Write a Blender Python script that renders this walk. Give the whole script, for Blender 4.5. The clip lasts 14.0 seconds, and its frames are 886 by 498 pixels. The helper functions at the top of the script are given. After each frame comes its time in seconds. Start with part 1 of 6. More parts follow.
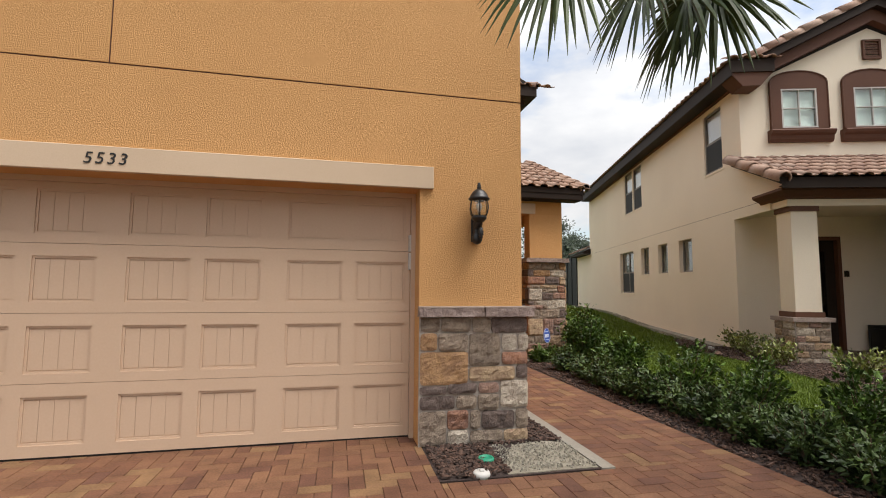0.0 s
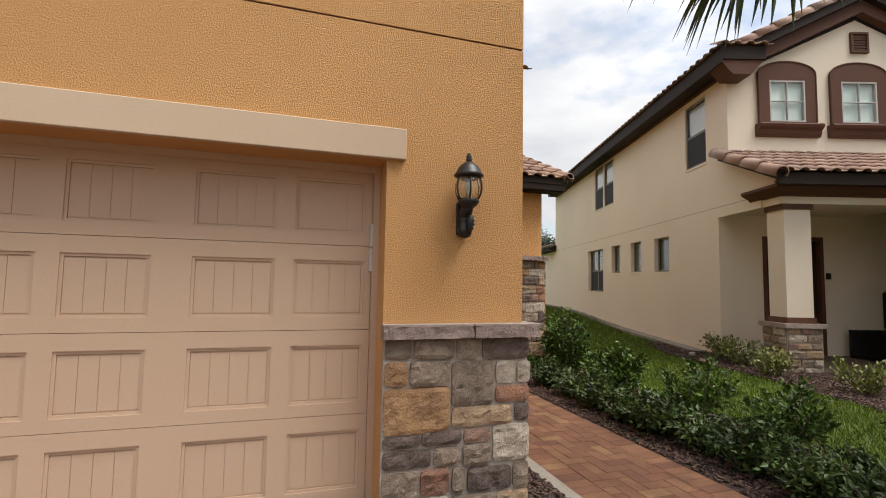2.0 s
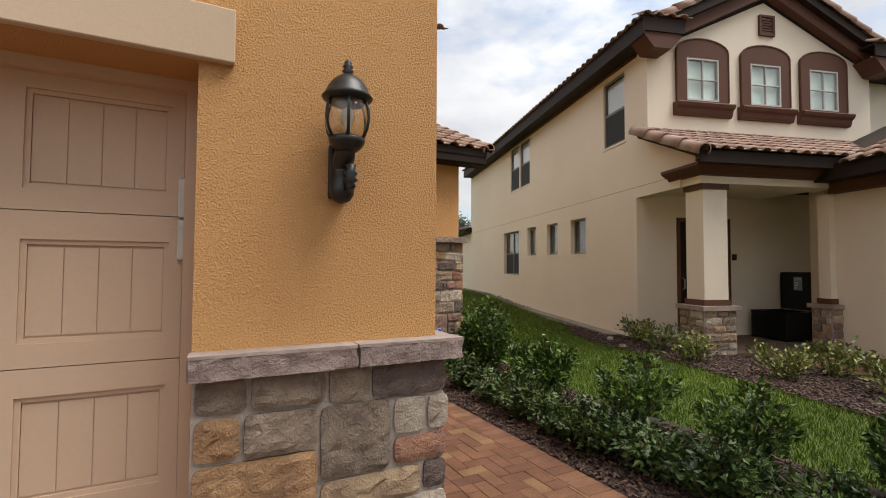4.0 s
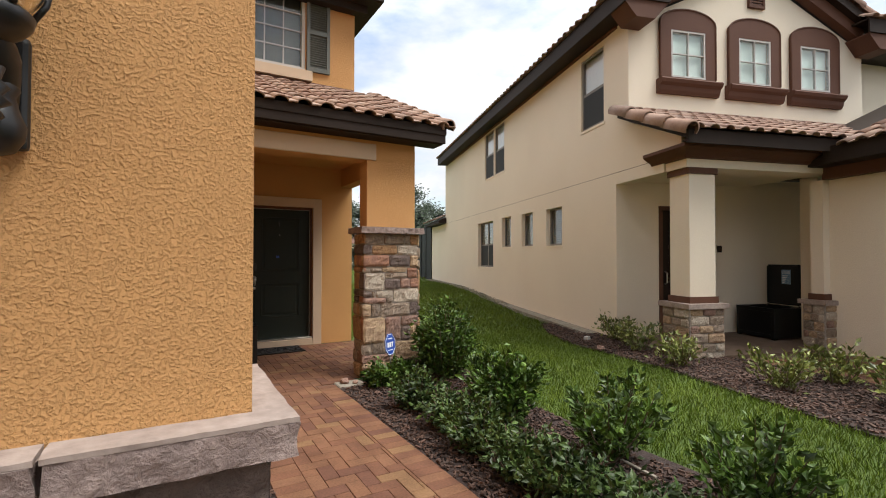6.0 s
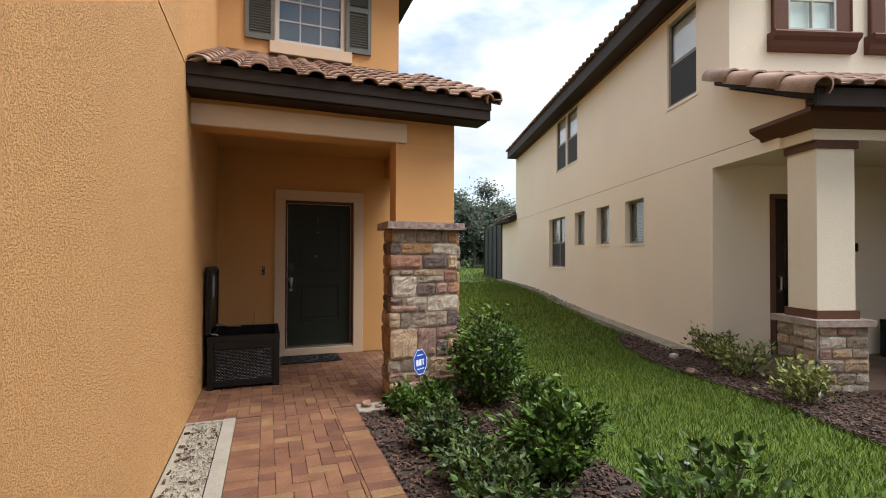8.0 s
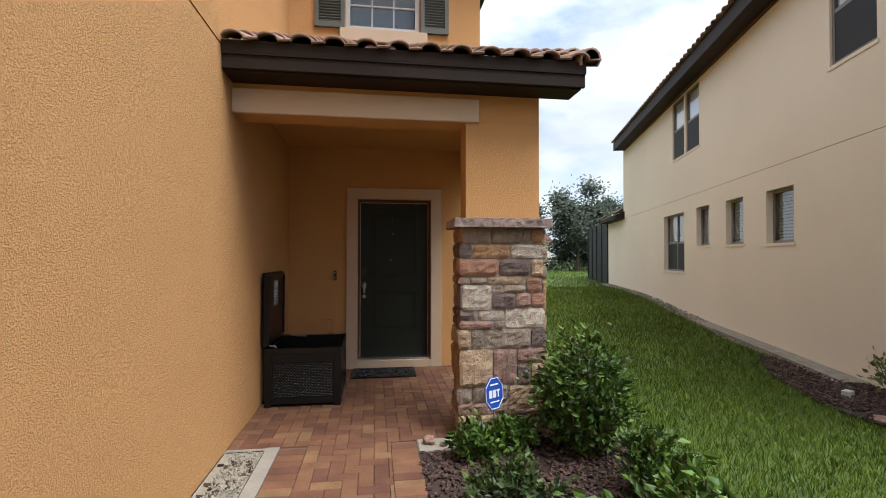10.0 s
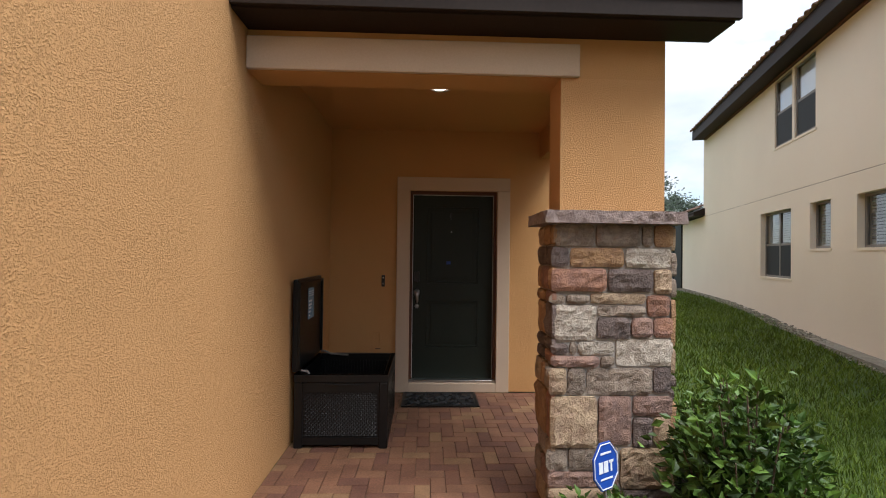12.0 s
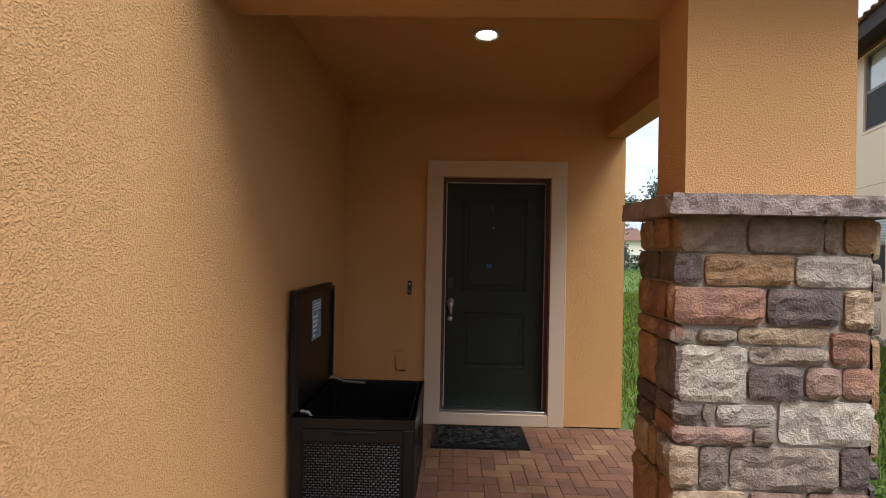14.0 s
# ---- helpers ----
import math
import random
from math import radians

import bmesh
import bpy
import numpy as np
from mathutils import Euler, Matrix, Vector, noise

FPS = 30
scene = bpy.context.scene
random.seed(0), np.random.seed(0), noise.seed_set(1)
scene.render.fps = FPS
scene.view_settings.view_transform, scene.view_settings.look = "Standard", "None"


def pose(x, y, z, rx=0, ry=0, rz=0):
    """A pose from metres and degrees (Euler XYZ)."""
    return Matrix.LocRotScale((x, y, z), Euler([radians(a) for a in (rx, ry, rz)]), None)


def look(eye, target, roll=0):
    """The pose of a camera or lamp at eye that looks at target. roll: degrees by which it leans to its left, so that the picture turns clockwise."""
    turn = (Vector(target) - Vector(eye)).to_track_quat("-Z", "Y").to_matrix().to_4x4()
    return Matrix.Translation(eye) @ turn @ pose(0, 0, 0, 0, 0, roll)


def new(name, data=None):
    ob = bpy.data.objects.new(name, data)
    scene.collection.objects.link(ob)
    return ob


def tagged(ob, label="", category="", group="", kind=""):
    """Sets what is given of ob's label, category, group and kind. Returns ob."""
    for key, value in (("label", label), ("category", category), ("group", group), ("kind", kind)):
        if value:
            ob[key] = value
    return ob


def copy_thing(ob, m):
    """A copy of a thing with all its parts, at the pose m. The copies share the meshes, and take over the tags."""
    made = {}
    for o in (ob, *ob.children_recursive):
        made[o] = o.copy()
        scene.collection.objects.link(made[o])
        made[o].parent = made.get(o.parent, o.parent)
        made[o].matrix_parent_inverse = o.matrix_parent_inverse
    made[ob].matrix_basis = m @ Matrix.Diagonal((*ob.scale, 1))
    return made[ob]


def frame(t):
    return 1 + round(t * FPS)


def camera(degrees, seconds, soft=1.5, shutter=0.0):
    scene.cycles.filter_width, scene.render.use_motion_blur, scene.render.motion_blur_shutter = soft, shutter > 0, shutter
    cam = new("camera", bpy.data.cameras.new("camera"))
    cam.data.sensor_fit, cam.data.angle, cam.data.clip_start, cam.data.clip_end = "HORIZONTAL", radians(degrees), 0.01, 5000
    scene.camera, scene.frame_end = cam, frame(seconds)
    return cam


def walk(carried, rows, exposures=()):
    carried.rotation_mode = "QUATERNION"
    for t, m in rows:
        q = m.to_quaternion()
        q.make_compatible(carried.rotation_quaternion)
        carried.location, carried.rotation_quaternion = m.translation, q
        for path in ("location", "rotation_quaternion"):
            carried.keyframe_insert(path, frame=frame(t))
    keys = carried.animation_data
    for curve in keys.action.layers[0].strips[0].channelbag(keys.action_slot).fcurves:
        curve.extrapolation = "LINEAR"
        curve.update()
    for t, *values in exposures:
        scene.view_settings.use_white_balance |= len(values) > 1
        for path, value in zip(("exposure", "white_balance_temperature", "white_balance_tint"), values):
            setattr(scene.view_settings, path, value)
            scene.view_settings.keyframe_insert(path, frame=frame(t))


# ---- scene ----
cam = camera(86.8, 14.0, soft=1.0)
PATH = [
    (0, (1.107, 0.83, 1.208), (1.54, 2.776, 1.375), 0.4),
    (0.5, (1.18, 1.134, 1.249), (1.637, 3.074, 1.407), 0.8),
    (1, (1.21, 1.393, 1.266), (1.706, 3.324, 1.424), 0.9),
    (1.5, (1.19, 1.67, 1.304), (1.739, 3.587, 1.456), 0.9),
    (2, (1.251, 1.869, 1.3), (1.85, 3.772, 1.444), 1.0),
    (2.5, (1.406, 2.126, 1.316), (2.061, 4.011, 1.452), 0.9),
    (3, (1.51, 2.364, 1.323), (2.257, 4.215, 1.443), 0.7),
    (3.5, (1.584, 2.621, 1.343), (2.452, 4.421, 1.439), 0.4),
    (4, (1.736, 2.803, 1.34), (2.668, 4.571, 1.416), 0.3),
    (4.2, (1.819, 2.874, 1.343), (2.772, 4.631, 1.416), 0.3),
    (6.3, (2.553, 3.497, 1.4), (3.555, 5.228, 1.431), 0.1),
    (6.5, (2.637, 3.567, 1.393), (3.622, 5.307, 1.425), 0.3),
    (7, (2.83, 3.783, 1.407), (3.76, 5.554, 1.438), 0.1),
    (7.5, (2.99, 3.938, 1.41), (3.804, 5.765, 1.442), 0.2),
    (8, (3.219, 4.067, 1.418), (3.921, 5.939, 1.446), 0.2),
    (8.2, (3.282, 4.115, 1.41), (3.949, 6.0, 1.439), 0.1),
    (10.5, (3.71, 5.09, 1.453), (3.924, 7.078, 1.484), 0.2),
    (11, (3.624, 5.356, 1.466), (3.799, 7.348, 1.491), 0.3),
    (11.5, (3.602, 5.613, 1.461), (3.727, 7.609, 1.488), 0.4),
    (12, (3.634, 5.876, 1.488), (3.705, 7.875, 1.514), 0.7),
    (12.5, (3.621, 6.064, 1.486), (3.662, 8.064, 1.511), 0.8),
    (13, (3.518, 6.326, 1.509), (3.552, 8.326, 1.528), 0.7),
    (13.5, (3.498, 6.556, 1.52), (3.5, 8.556, 1.529), 0.8),
    (14, (3.554, 6.83, 1.534), (3.509, 8.829, 1.541), 1.1),
]
walk(cam, [(t, look(eye, target, roll)) for t, eye, target, roll in PATH],
     exposures=((0, 0.16, 6550, 10), (1.5, 0.10, 6550, 10), (4, 0.08, 6500, 10), (6.5, 0.42, 6350, 9), (8, 0.44, 6150, 9), (11, 0.34, 5900, 9), (14, 0.62, 5780, 9)))

# ---- world, sun, exposure ----
scene.view_settings.exposure = 0.0
world = bpy.data.worlds.new("overcast_sky")
scene.world = world
world.use_nodes = True
wn, wl = world.node_tree.nodes, world.node_tree.links
wn.clear()
w_out = wn.new("ShaderNodeOutputWorld")
w_bg = wn.new("ShaderNodeBackground")
w_sky = wn.new("ShaderNodeTexSky")
w_sky.sky_type = 'NISHITA'
w_sky.sun_disc = False
w_sky.sun_elevation = radians(64)
w_sky.sun_rotation = radians(131)
w_tc = wn.new("ShaderNodeTexCoord")
w_map = wn.new("ShaderNodeMapping")
w_map.inputs["Scale"].default_value = (1.0, 1.0, 2.2)
w_map.inputs["Location"].default_value = (0.35, 0.1, 0.0)
w_n1 = wn.new("ShaderNodeTexNoise")
w_n1.inputs["Scale"].default_value = 2.3
w_n1.inputs["Detail"].default_value = 7.0
w_n1.inputs["Roughness"].default_value = 0.52
w_cover = wn.new("ShaderNodeValToRGB")
w_cover.color_ramp.elements[0].position = 0.35
w_cover.color_ramp.elements[1].position = 0.48
w_n2 = wn.new("ShaderNodeTexNoise")
w_n2.inputs["Scale"].default_value = 3.4
w_n2.inputs["Detail"].default_value = 6.0
w_tone = wn.new("ShaderNodeValToRGB")
w_tone.color_ramp.elements[0].position = 0.30
w_tone.color_ramp.elements[0].color = (7.6, 8.0, 8.8, 1)
w_tone.color_ramp.elements[1].position = 0.62
w_tone.color_ramp.elements[1].color = (12.2, 12.2, 12.2, 1)
w_mix = wn.new("ShaderNodeMixRGB")
wl.new(w_tc.outputs["Generated"], w_map.inputs["Vector"])
wl.new(w_map.outputs[0], w_n1.inputs["Vector"])
wl.new(w_map.outputs[0], w_n2.inputs["Vector"])
wl.new(w_n1.outputs["Fac"], w_cover.inputs[0])
wl.new(w_n2.outputs["Fac"], w_tone.inputs[0])
wl.new(w_cover.outputs[0], w_mix.inputs["Fac"])
w_gain = wn.new("ShaderNodeMixRGB")
w_gain.blend_type = 'MULTIPLY'
w_gain.inputs["Fac"].default_value = 1
w_gain.inputs["Color2"].default_value = (2.6, 2.4, 2.2, 1)
wl.new(w_sky.outputs[0], w_gain.inputs["Color1"])
wl.new(w_gain.outputs[0], w_mix.inputs["Color1"])
wl.new(w_tone.outputs[0], w_mix.inputs["Color2"])
w_sep = wn.new("ShaderNodeSeparateXYZ")
w_rise = wn.new("ShaderNodeMapRange")
w_rise.inputs["From Min"].default_value, w_rise.inputs["From Max"].default_value = 0.0, 0.8
w_rise.inputs["To Min"].default_value, w_rise.inputs["To Max"].default_value = 0.72, 1.35
w_dome = wn.new("ShaderNodeVectorMath")
w_dome.operation = 'SCALE'
wl.new(w_tc.outputs["Generated"], w_sep.inputs[0])
wl.new(w_sep.outputs["Z"], w_rise.inputs["Value"])
wl.new(w_mix.outputs[0], w_dome.inputs[0])
wl.new(w_rise.outputs[0], w_dome.inputs["Scale"])
wl.new(w_dome.outputs[0], w_bg.inputs["Color"])
w_bg.inputs["Strength"].default_value = 0.082
wl.new(w_bg.outputs[0], w_out.inputs["Surface"])

sun_data = bpy.data.lights.new("sun", 'SUN')
sun_data.energy = 4.3
sun_data.angle = radians(38)
sun_data.color = (1.0, 0.96, 0.9)
sun = new("sun", sun_data)
sun.matrix_world = look((0, 0, 0), (-0.33, 0.29, -0.90))


# ---- materials ----
def surface(name, col, col2=None, rough=0.8, grain=30.0, blotch=2.0, bump=0.3, depth=0.003, metal=0.0, rnd=0.0, island=0.0,
            palette=None, ramp=None, distort=0.0, spec=0.5, fine=0.0, octaves=4, harsh=0.5):
    """Paint with variation at two scales and relief; rnd: change of value from object to object; palette: colours picked by object or island."""
    m = bpy.data.materials.new(name)
    m.use_nodes = True
    n, l = m.node_tree.nodes, m.node_tree.links
    b = n["Principled BSDF"]
    b.inputs["Roughness"].default_value = rough
    b.inputs["Metallic"].default_value = metal
    b.inputs["Specular IOR Level"].default_value = spec
    geo = n.new("ShaderNodeNewGeometry")
    col2 = col2 or tuple(c * 0.8 for c in col)
    big = n.new("ShaderNodeTexNoise")
    big.inputs["Scale"].default_value = blotch
    big.inputs["Detail"].default_value = 5
    small = n.new("ShaderNodeTexNoise")
    small.inputs["Scale"].default_value = grain
    small.inputs["Detail"].default_value = octaves
    small.inputs["Roughness"].default_value = harsh
    small.inputs["Distortion"].default_value = distort
    for t in (big, small):
        l.new(geo.outputs["Position"], t.inputs["Vector"])
    addn = n.new("ShaderNodeMath")
    addn.operation = 'ADD'
    l.new(big.outputs["Fac"], addn.inputs[0])
    l.new(small.outputs["Fac"], addn.inputs[1])
    cr = n.new("ShaderNodeMapRange")
    cr.inputs["From Min"].default_value = 0.75
    cr.inputs["From Max"].default_value = 1.25
    l.new(addn.outputs[0], cr.inputs["Value"])
    mix = n.new("ShaderNodeMixRGB")
    l.new(cr.outputs[0], mix.inputs["Fac"])
    mix.inputs["Color1"].default_value = (*col2, 1)
    mix.inputs["Color2"].default_value = (*col, 1)
    last = mix.outputs[0]
    if rnd or island or palette:
        if island:
            src = geo.outputs["Random Per Island"]
        else:
            info = n.new("ShaderNodeObjectInfo")
            src = info.outputs["Random"]
        if palette:
            pr = n.new("ShaderNodeValToRGB")
            pr.color_ramp.interpolation = 'CONSTANT'
            e = pr.color_ramp.elements
            while len(e) < len(palette):
                e.new(0.5)
            for i, c in enumerate(palette):
                e[i].position = i / len(palette)
                e[i].color = (*c, 1)
            l.new(src, pr.inputs[0])
            mul = n.new("ShaderNodeMixRGB")
            mul.blend_type = 'MULTIPLY'
            mul.inputs["Fac"].default_value = 1
            l.new(last, mul.inputs["Color1"])
            l.new(pr.outputs[0], mul.inputs["Color2"])
            last = mul.outputs[0]
        else:
            k = rnd or island
            vr = n.new("ShaderNodeMapRange")
            vr.inputs["To Min"].default_value = 1 - k
            vr.inputs["To Max"].default_value = 1 + k
            l.new(src, vr.inputs["Value"])
            hs = n.new("ShaderNodeHueSaturation")
            l.new(vr.outputs[0], hs.inputs["Value"])
            l.new(last, hs.inputs["Color"])
            last = hs.outputs[0]
    l.new(last, b.inputs["Base Color"])
    if bump:
        bp = n.new("ShaderNodeBump")
        bp.inputs["Strength"].default_value = bump
        bp.inputs["Distance"].default_value = depth
        h = small.outputs["Fac"]
        if ramp:
            rp = n.new("ShaderNodeMapRange")
            rp.interpolation_type = 'SMOOTHSTEP'
            rp.inputs["From Min"].default_value, rp.inputs["From Max"].default_value = ramp
            l.new(h, rp.inputs["Value"])
            h = rp.outputs[0]
        if fine:
            fn = n.new("ShaderNodeTexNoise")
            fn.inputs["Scale"].default_value = fine
            fn.inputs["Detail"].default_value = 3
            l.new(geo.outputs["Position"], fn.inputs["Vector"])
            ma = n.new("ShaderNodeMath")
            ma.operation = 'MULTIPLY_ADD'
            ma.inputs[1].default_value = 0.35
            l.new(fn.outputs["Fac"], ma.inputs[0])
            l.new(h, ma.inputs[2])
            h = ma.outputs[0]
        l.new(h, bp.inputs["Height"])
        l.new(bp.outputs[0], b.inputs["Normal"])
    return m


def glow(name, col, strength):
    m = bpy.data.materials.new(name)
    m.use_nodes = True
    b = m.node_tree.nodes["Principled BSDF"]
    b.inputs["Emission Color"].default_value = (*col, 1)
    b.inputs["Emission Strength"].default_value = strength
    return m


def clear_glass(name, tint=(1, 1, 1), rough=0.0):
    m = bpy.data.materials.new(name)
    m.use_nodes = True
    b = m.node_tree.nodes["Principled BSDF"]
    b.inputs["Base Color"].default_value = (*tint, 1)
    b.inputs["Roughness"].default_value = rough
    b.inputs["Transmission Weight"].default_value = 1.0
    b.inputs["IOR"].default_value = 1.45
    return m


M_STUCCO = surface("ochre_stucco", (0.615, 0.338, 0.138), (0.58, 0.316, 0.127), rough=0.85, grain=150, blotch=1.3, bump=0.95, depth=0.005,
                   ramp=(0.40, 0.80), distort=0.25, octaves=5, harsh=0.55, spec=0.25, fine=55)
M_STUCCO_FINE = surface("ochre_stucco_fine", (0.59, 0.322, 0.125), (0.545, 0.294, 0.113), rough=0.85, grain=170, blotch=1.5, bump=0.8, depth=0.004,
                        ramp=(0.40, 0.80), distort=0.25, octaves=5, harsh=0.55, spec=0.25)
M_TRIM = surface("tan_trim", (0.56, 0.43, 0.31), (0.52, 0.395, 0.28), rough=0.8, grain=120, blotch=2, bump=0.2, depth=0.001, spec=0.3)
M_DOOR_TAN = surface("garage_door_tan", (0.54, 0.39, 0.28), (0.515, 0.37, 0.262), rough=0.55, grain=60, blotch=1.1, bump=0.08, depth=0.001, spec=0.4)
M_CREAM = surface("cream_stucco", (0.80, 0.71, 0.575), (0.75, 0.66, 0.53), rough=0.85, grain=70, blotch=0.7, bump=0.3, depth=0.003,
                  ramp=(0.4, 0.6), distort=0.6, spec=0.25)
M_BROWN = surface("dark_brown_fascia", (0.030, 0.020, 0.015), (0.024, 0.016, 0.012), spec=0.15, rough=0.6, grain=40, blotch=2, bump=0.08, depth=0.001)
M_BROWN2 = surface("brown_moulding", (0.115, 0.052, 0.032), (0.095, 0.043, 0.027), spec=0.25, rough=0.65, grain=60, blotch=2, bump=0.1, depth=0.001)
M_GREEN_DOOR = surface("dark_green_paint", (0.016, 0.021, 0.015), (0.013, 0.017, 0.012), spec=0.25, rough=0.5, grain=50, blotch=2, bump=0.05, depth=0.001)
M_SHUTTER = surface("grey_green_shutter", (0.105, 0.11, 0.095), (0.09, 0.095, 0.082), rough=0.6, grain=50, blotch=3, bump=0.05, depth=0.001)
M_WHITE = surface("white_frame", (0.54, 0.52, 0.49), (0.48, 0.46, 0.43), rough=0.5, grain=40, blotch=3, bump=0.03, depth=0.001)
M_BRONZE = surface("bronze_frame", (0.20, 0.18, 0.155), (0.17, 0.15, 0.13), rough=0.5, grain=40, blotch=3, bump=0.03, depth=0.001)
M_BLACK = surface("black_metal", (0.012, 0.012, 0.013), (0.009, 0.009, 0.01), rough=0.42, grain=60, blotch=5, bump=0.15, depth=0.001)
M_RESIN = surface("black_resin", (0.008, 0.0075, 0.0075), (0.005, 0.005, 0.005), spec=0.3, rough=0.36, grain=90, blotch=4, bump=0.1, depth=0.001)
M_CHROME = surface("satin_nickel", (0.6, 0.58, 0.54), rough=0.28, metal=1.0, grain=80, bump=0.02, depth=0.0005)
M_CONC = surface("pale_concrete", (0.268, 0.24, 0.197), (0.212, 0.187, 0.153), rough=0.9, grain=60, blotch=4, bump=0.4, depth=0.003)
M_SAND = surface("sandy_gravel_bed", (0.304, 0.274, 0.213), (0.2, 0.17, 0.128), rough=0.95, grain=70, blotch=8, bump=0.8, depth=0.008)
M_GRAVEL = surface("white_gravel", (0.32, 0.294, 0.237), (0.243, 0.218, 0.173), rough=0.9, island=0.35, grain=120, bump=0.3, depth=0.001)
M_SOIL = surface("dark_mulch_bed", (0.044, 0.0256, 0.0208), (0.0224, 0.0136, 0.0112), rough=0.95, grain=55, blotch=5, bump=0.9, depth=0.012)
M_CHIP = surface("mulch_chips", (0.085, 0.047, 0.033), (0.042, 0.023, 0.016), rough=0.85, grain=140, blotch=20, island=0.65, bump=0.4, depth=0.002)
M_TURF = surface("turf_soil", (0.075, 0.116, 0.0165), (0.0413, 0.0713, 0.0105), rough=0.95, grain=25, blotch=1.2, bump=0.8, depth=0.02)
M_GRASS = surface("grass_blades", (0.13, 0.184, 0.0144), (0.0718, 0.113, 0.00821), rough=0.6, grain=9, blotch=0.8, island=0.4, bump=0, spec=0.3)
M_JOINT = surface("paver_joint_sand", (0.15, 0.0975, 0.0675), (0.0975, 0.0638, 0.0435), rough=0.95, grain=200, blotch=6, bump=0.3, depth=0.002)
PAVER = [(0.197, 0.096, 0.053), (0.166, 0.078, 0.046), (0.212, 0.108, 0.059), (0.181, 0.085, 0.049), (0.146, 0.068, 0.044), (0.200, 0.100, 0.056), (0.239, 0.138, 0.070), (0.173, 0.082, 0.048), (0.208, 0.105, 0.059)]
M_PAVER = surface("paver", (0.95, 0.92, 0.90), (0.52, 0.49, 0.47), rough=0.82, grain=75, blotch=5, bump=0.5, octaves=7, harsh=0.6, depth=0.002, palette=PAVER, spec=0.3)
M_PAVER_J = surface("paver_joined", (0.95, 0.92, 0.90), (0.52, 0.49, 0.47), rough=0.82, grain=75, blotch=5, bump=0.5, octaves=7, harsh=0.6, depth=0.002, palette=PAVER, island=1, spec=0.3)
TILES = [(0.357, 0.234, 0.174), (0.315, 0.200, 0.149), (0.399, 0.281, 0.217), (0.281, 0.174, 0.132), (0.374, 0.255, 0.196), (0.332, 0.234, 0.187)]
M_TILE = surface("roof_tile", (1, 1, 1), (0.72, 0.68, 0.64), rough=0.85, grain=45, blotch=6, bump=0.35, depth=0.003, palette=TILES)
M_MORTAR = surface("stone_mortar", (0.42, 0.375, 0.33), (0.29, 0.25, 0.215), rough=0.95, grain=90, blotch=9, bump=0.6, depth=0.004)
STONE = {}
for key, c, c2 in (("g", (0.315, 0.25, 0.19), (0.185, 0.14, 0.108)), ("d", (0.185, 0.138, 0.118), (0.10, 0.076, 0.068)), ("o", (0.43, 0.26, 0.13), (0.25, 0.145, 0.085)),
                   ("r", (0.36, 0.185, 0.115), (0.22, 0.125, 0.095)), ("t", (0.44, 0.325, 0.205), (0.28, 0.185, 0.125)), ("w", (0.51, 0.445, 0.36), (0.33, 0.27, 0.215)),
                   ("m", (0.32, 0.20, 0.15), (0.20, 0.13, 0.108))):
    STONE[key] = surface("stone_" + key, c, c2, rough=0.9, grain=26, blotch=13, bump=1.0, depth=0.016, distort=1.2, spec=0.25, octaves=8, harsh=0.66, rnd=0.12, fine=120)
M_CAP_ROUGH = surface("rough_cap_stone", (0.34, 0.26, 0.23), (0.19, 0.14, 0.125), rough=0.88, grain=40, blotch=12, bump=1.0, depth=0.012, distort=0.8, octaves=8, harsh=0.64, fine=150)
M_CAP = surface("cap_stone", (0.36, 0.29, 0.25), (0.25, 0.195, 0.168), rough=0.88, grain=34, blotch=6, bump=0.6, depth=0.004, octaves=7, fine=150)
M_LEAF = surface("shrub_leaf", (0.0758, 0.134, 0.0158), (0.0238, 0.0519, 0.00722), rough=0.46, grain=8, blotch=2, island=0.6, bump=0, spec=0.32)
M_LEAF_DARK = surface("hedge_leaf", (0.0634, 0.101, 0.0216), (0.018, 0.036, 0.00792), rough=0.48, grain=8, blotch=2, island=0.6, bump=0, spec=0.32)
M_LEAF_YEL = surface("yellow_green_leaf", (0.225, 0.243, 0.054), (0.099, 0.126, 0.027), rough=0.45, grain=8, blotch=3, island=0.5, bump=0)
M_LEAF_FAR = surface("tree_leaf", (0.024, 0.042, 0.014), (0.014, 0.026, 0.009), rough=0.6, grain=3, blotch=0.5, island=0.5, bump=0)
M_STEM = surface("brown_stem", (0.14, 0.095, 0.06), (0.09, 0.06, 0.04), rough=0.9, grain=60, bump=0.3)
M_FROND = surface("palm_frond", (0.055, 0.085, 0.018), (0.03, 0.05, 0.012), rough=0.5, grain=12, blotch=3, island=0.3, bump=0)
M_BARK = surface("palm_bark", (0.20, 0.15, 0.11), (0.12, 0.09, 0.065), rough=0.95, grain=40, bump=0.8, depth=0.02)
M_ROAD = surface("asphalt", (0.055, 0.055, 0.055), (0.045, 0.045, 0.045), rough=0.9, grain=150, bump=0.4, depth=0.004)
M_SCREEN = surface("dark_screen_mesh", (0.012, 0.013, 0.014), rough=0.7, grain=200, bump=0.1, depth=0.001)
# near-black colour that stands in for the shade of unlit rooms
M_UNLIT = surface("unlit_room_black", (0.02, 0.02, 0.02), rough=0.9, bump=0)
M_SLAT = surface("grey_blind_slat", (0.30, 0.32, 0.30), (0.24, 0.26, 0.25), rough=0.7, grain=20, bump=0)
M_BLIND = surface("white_blind", (0.82, 0.82, 0.80), (0.76, 0.76, 0.75), rough=0.7, grain=20, bump=0)
M_CURTAIN = surface("pale_green_curtain", (0.66, 0.74, 0.68), (0.58, 0.67, 0.61), rough=0.8, grain=10, bump=0)
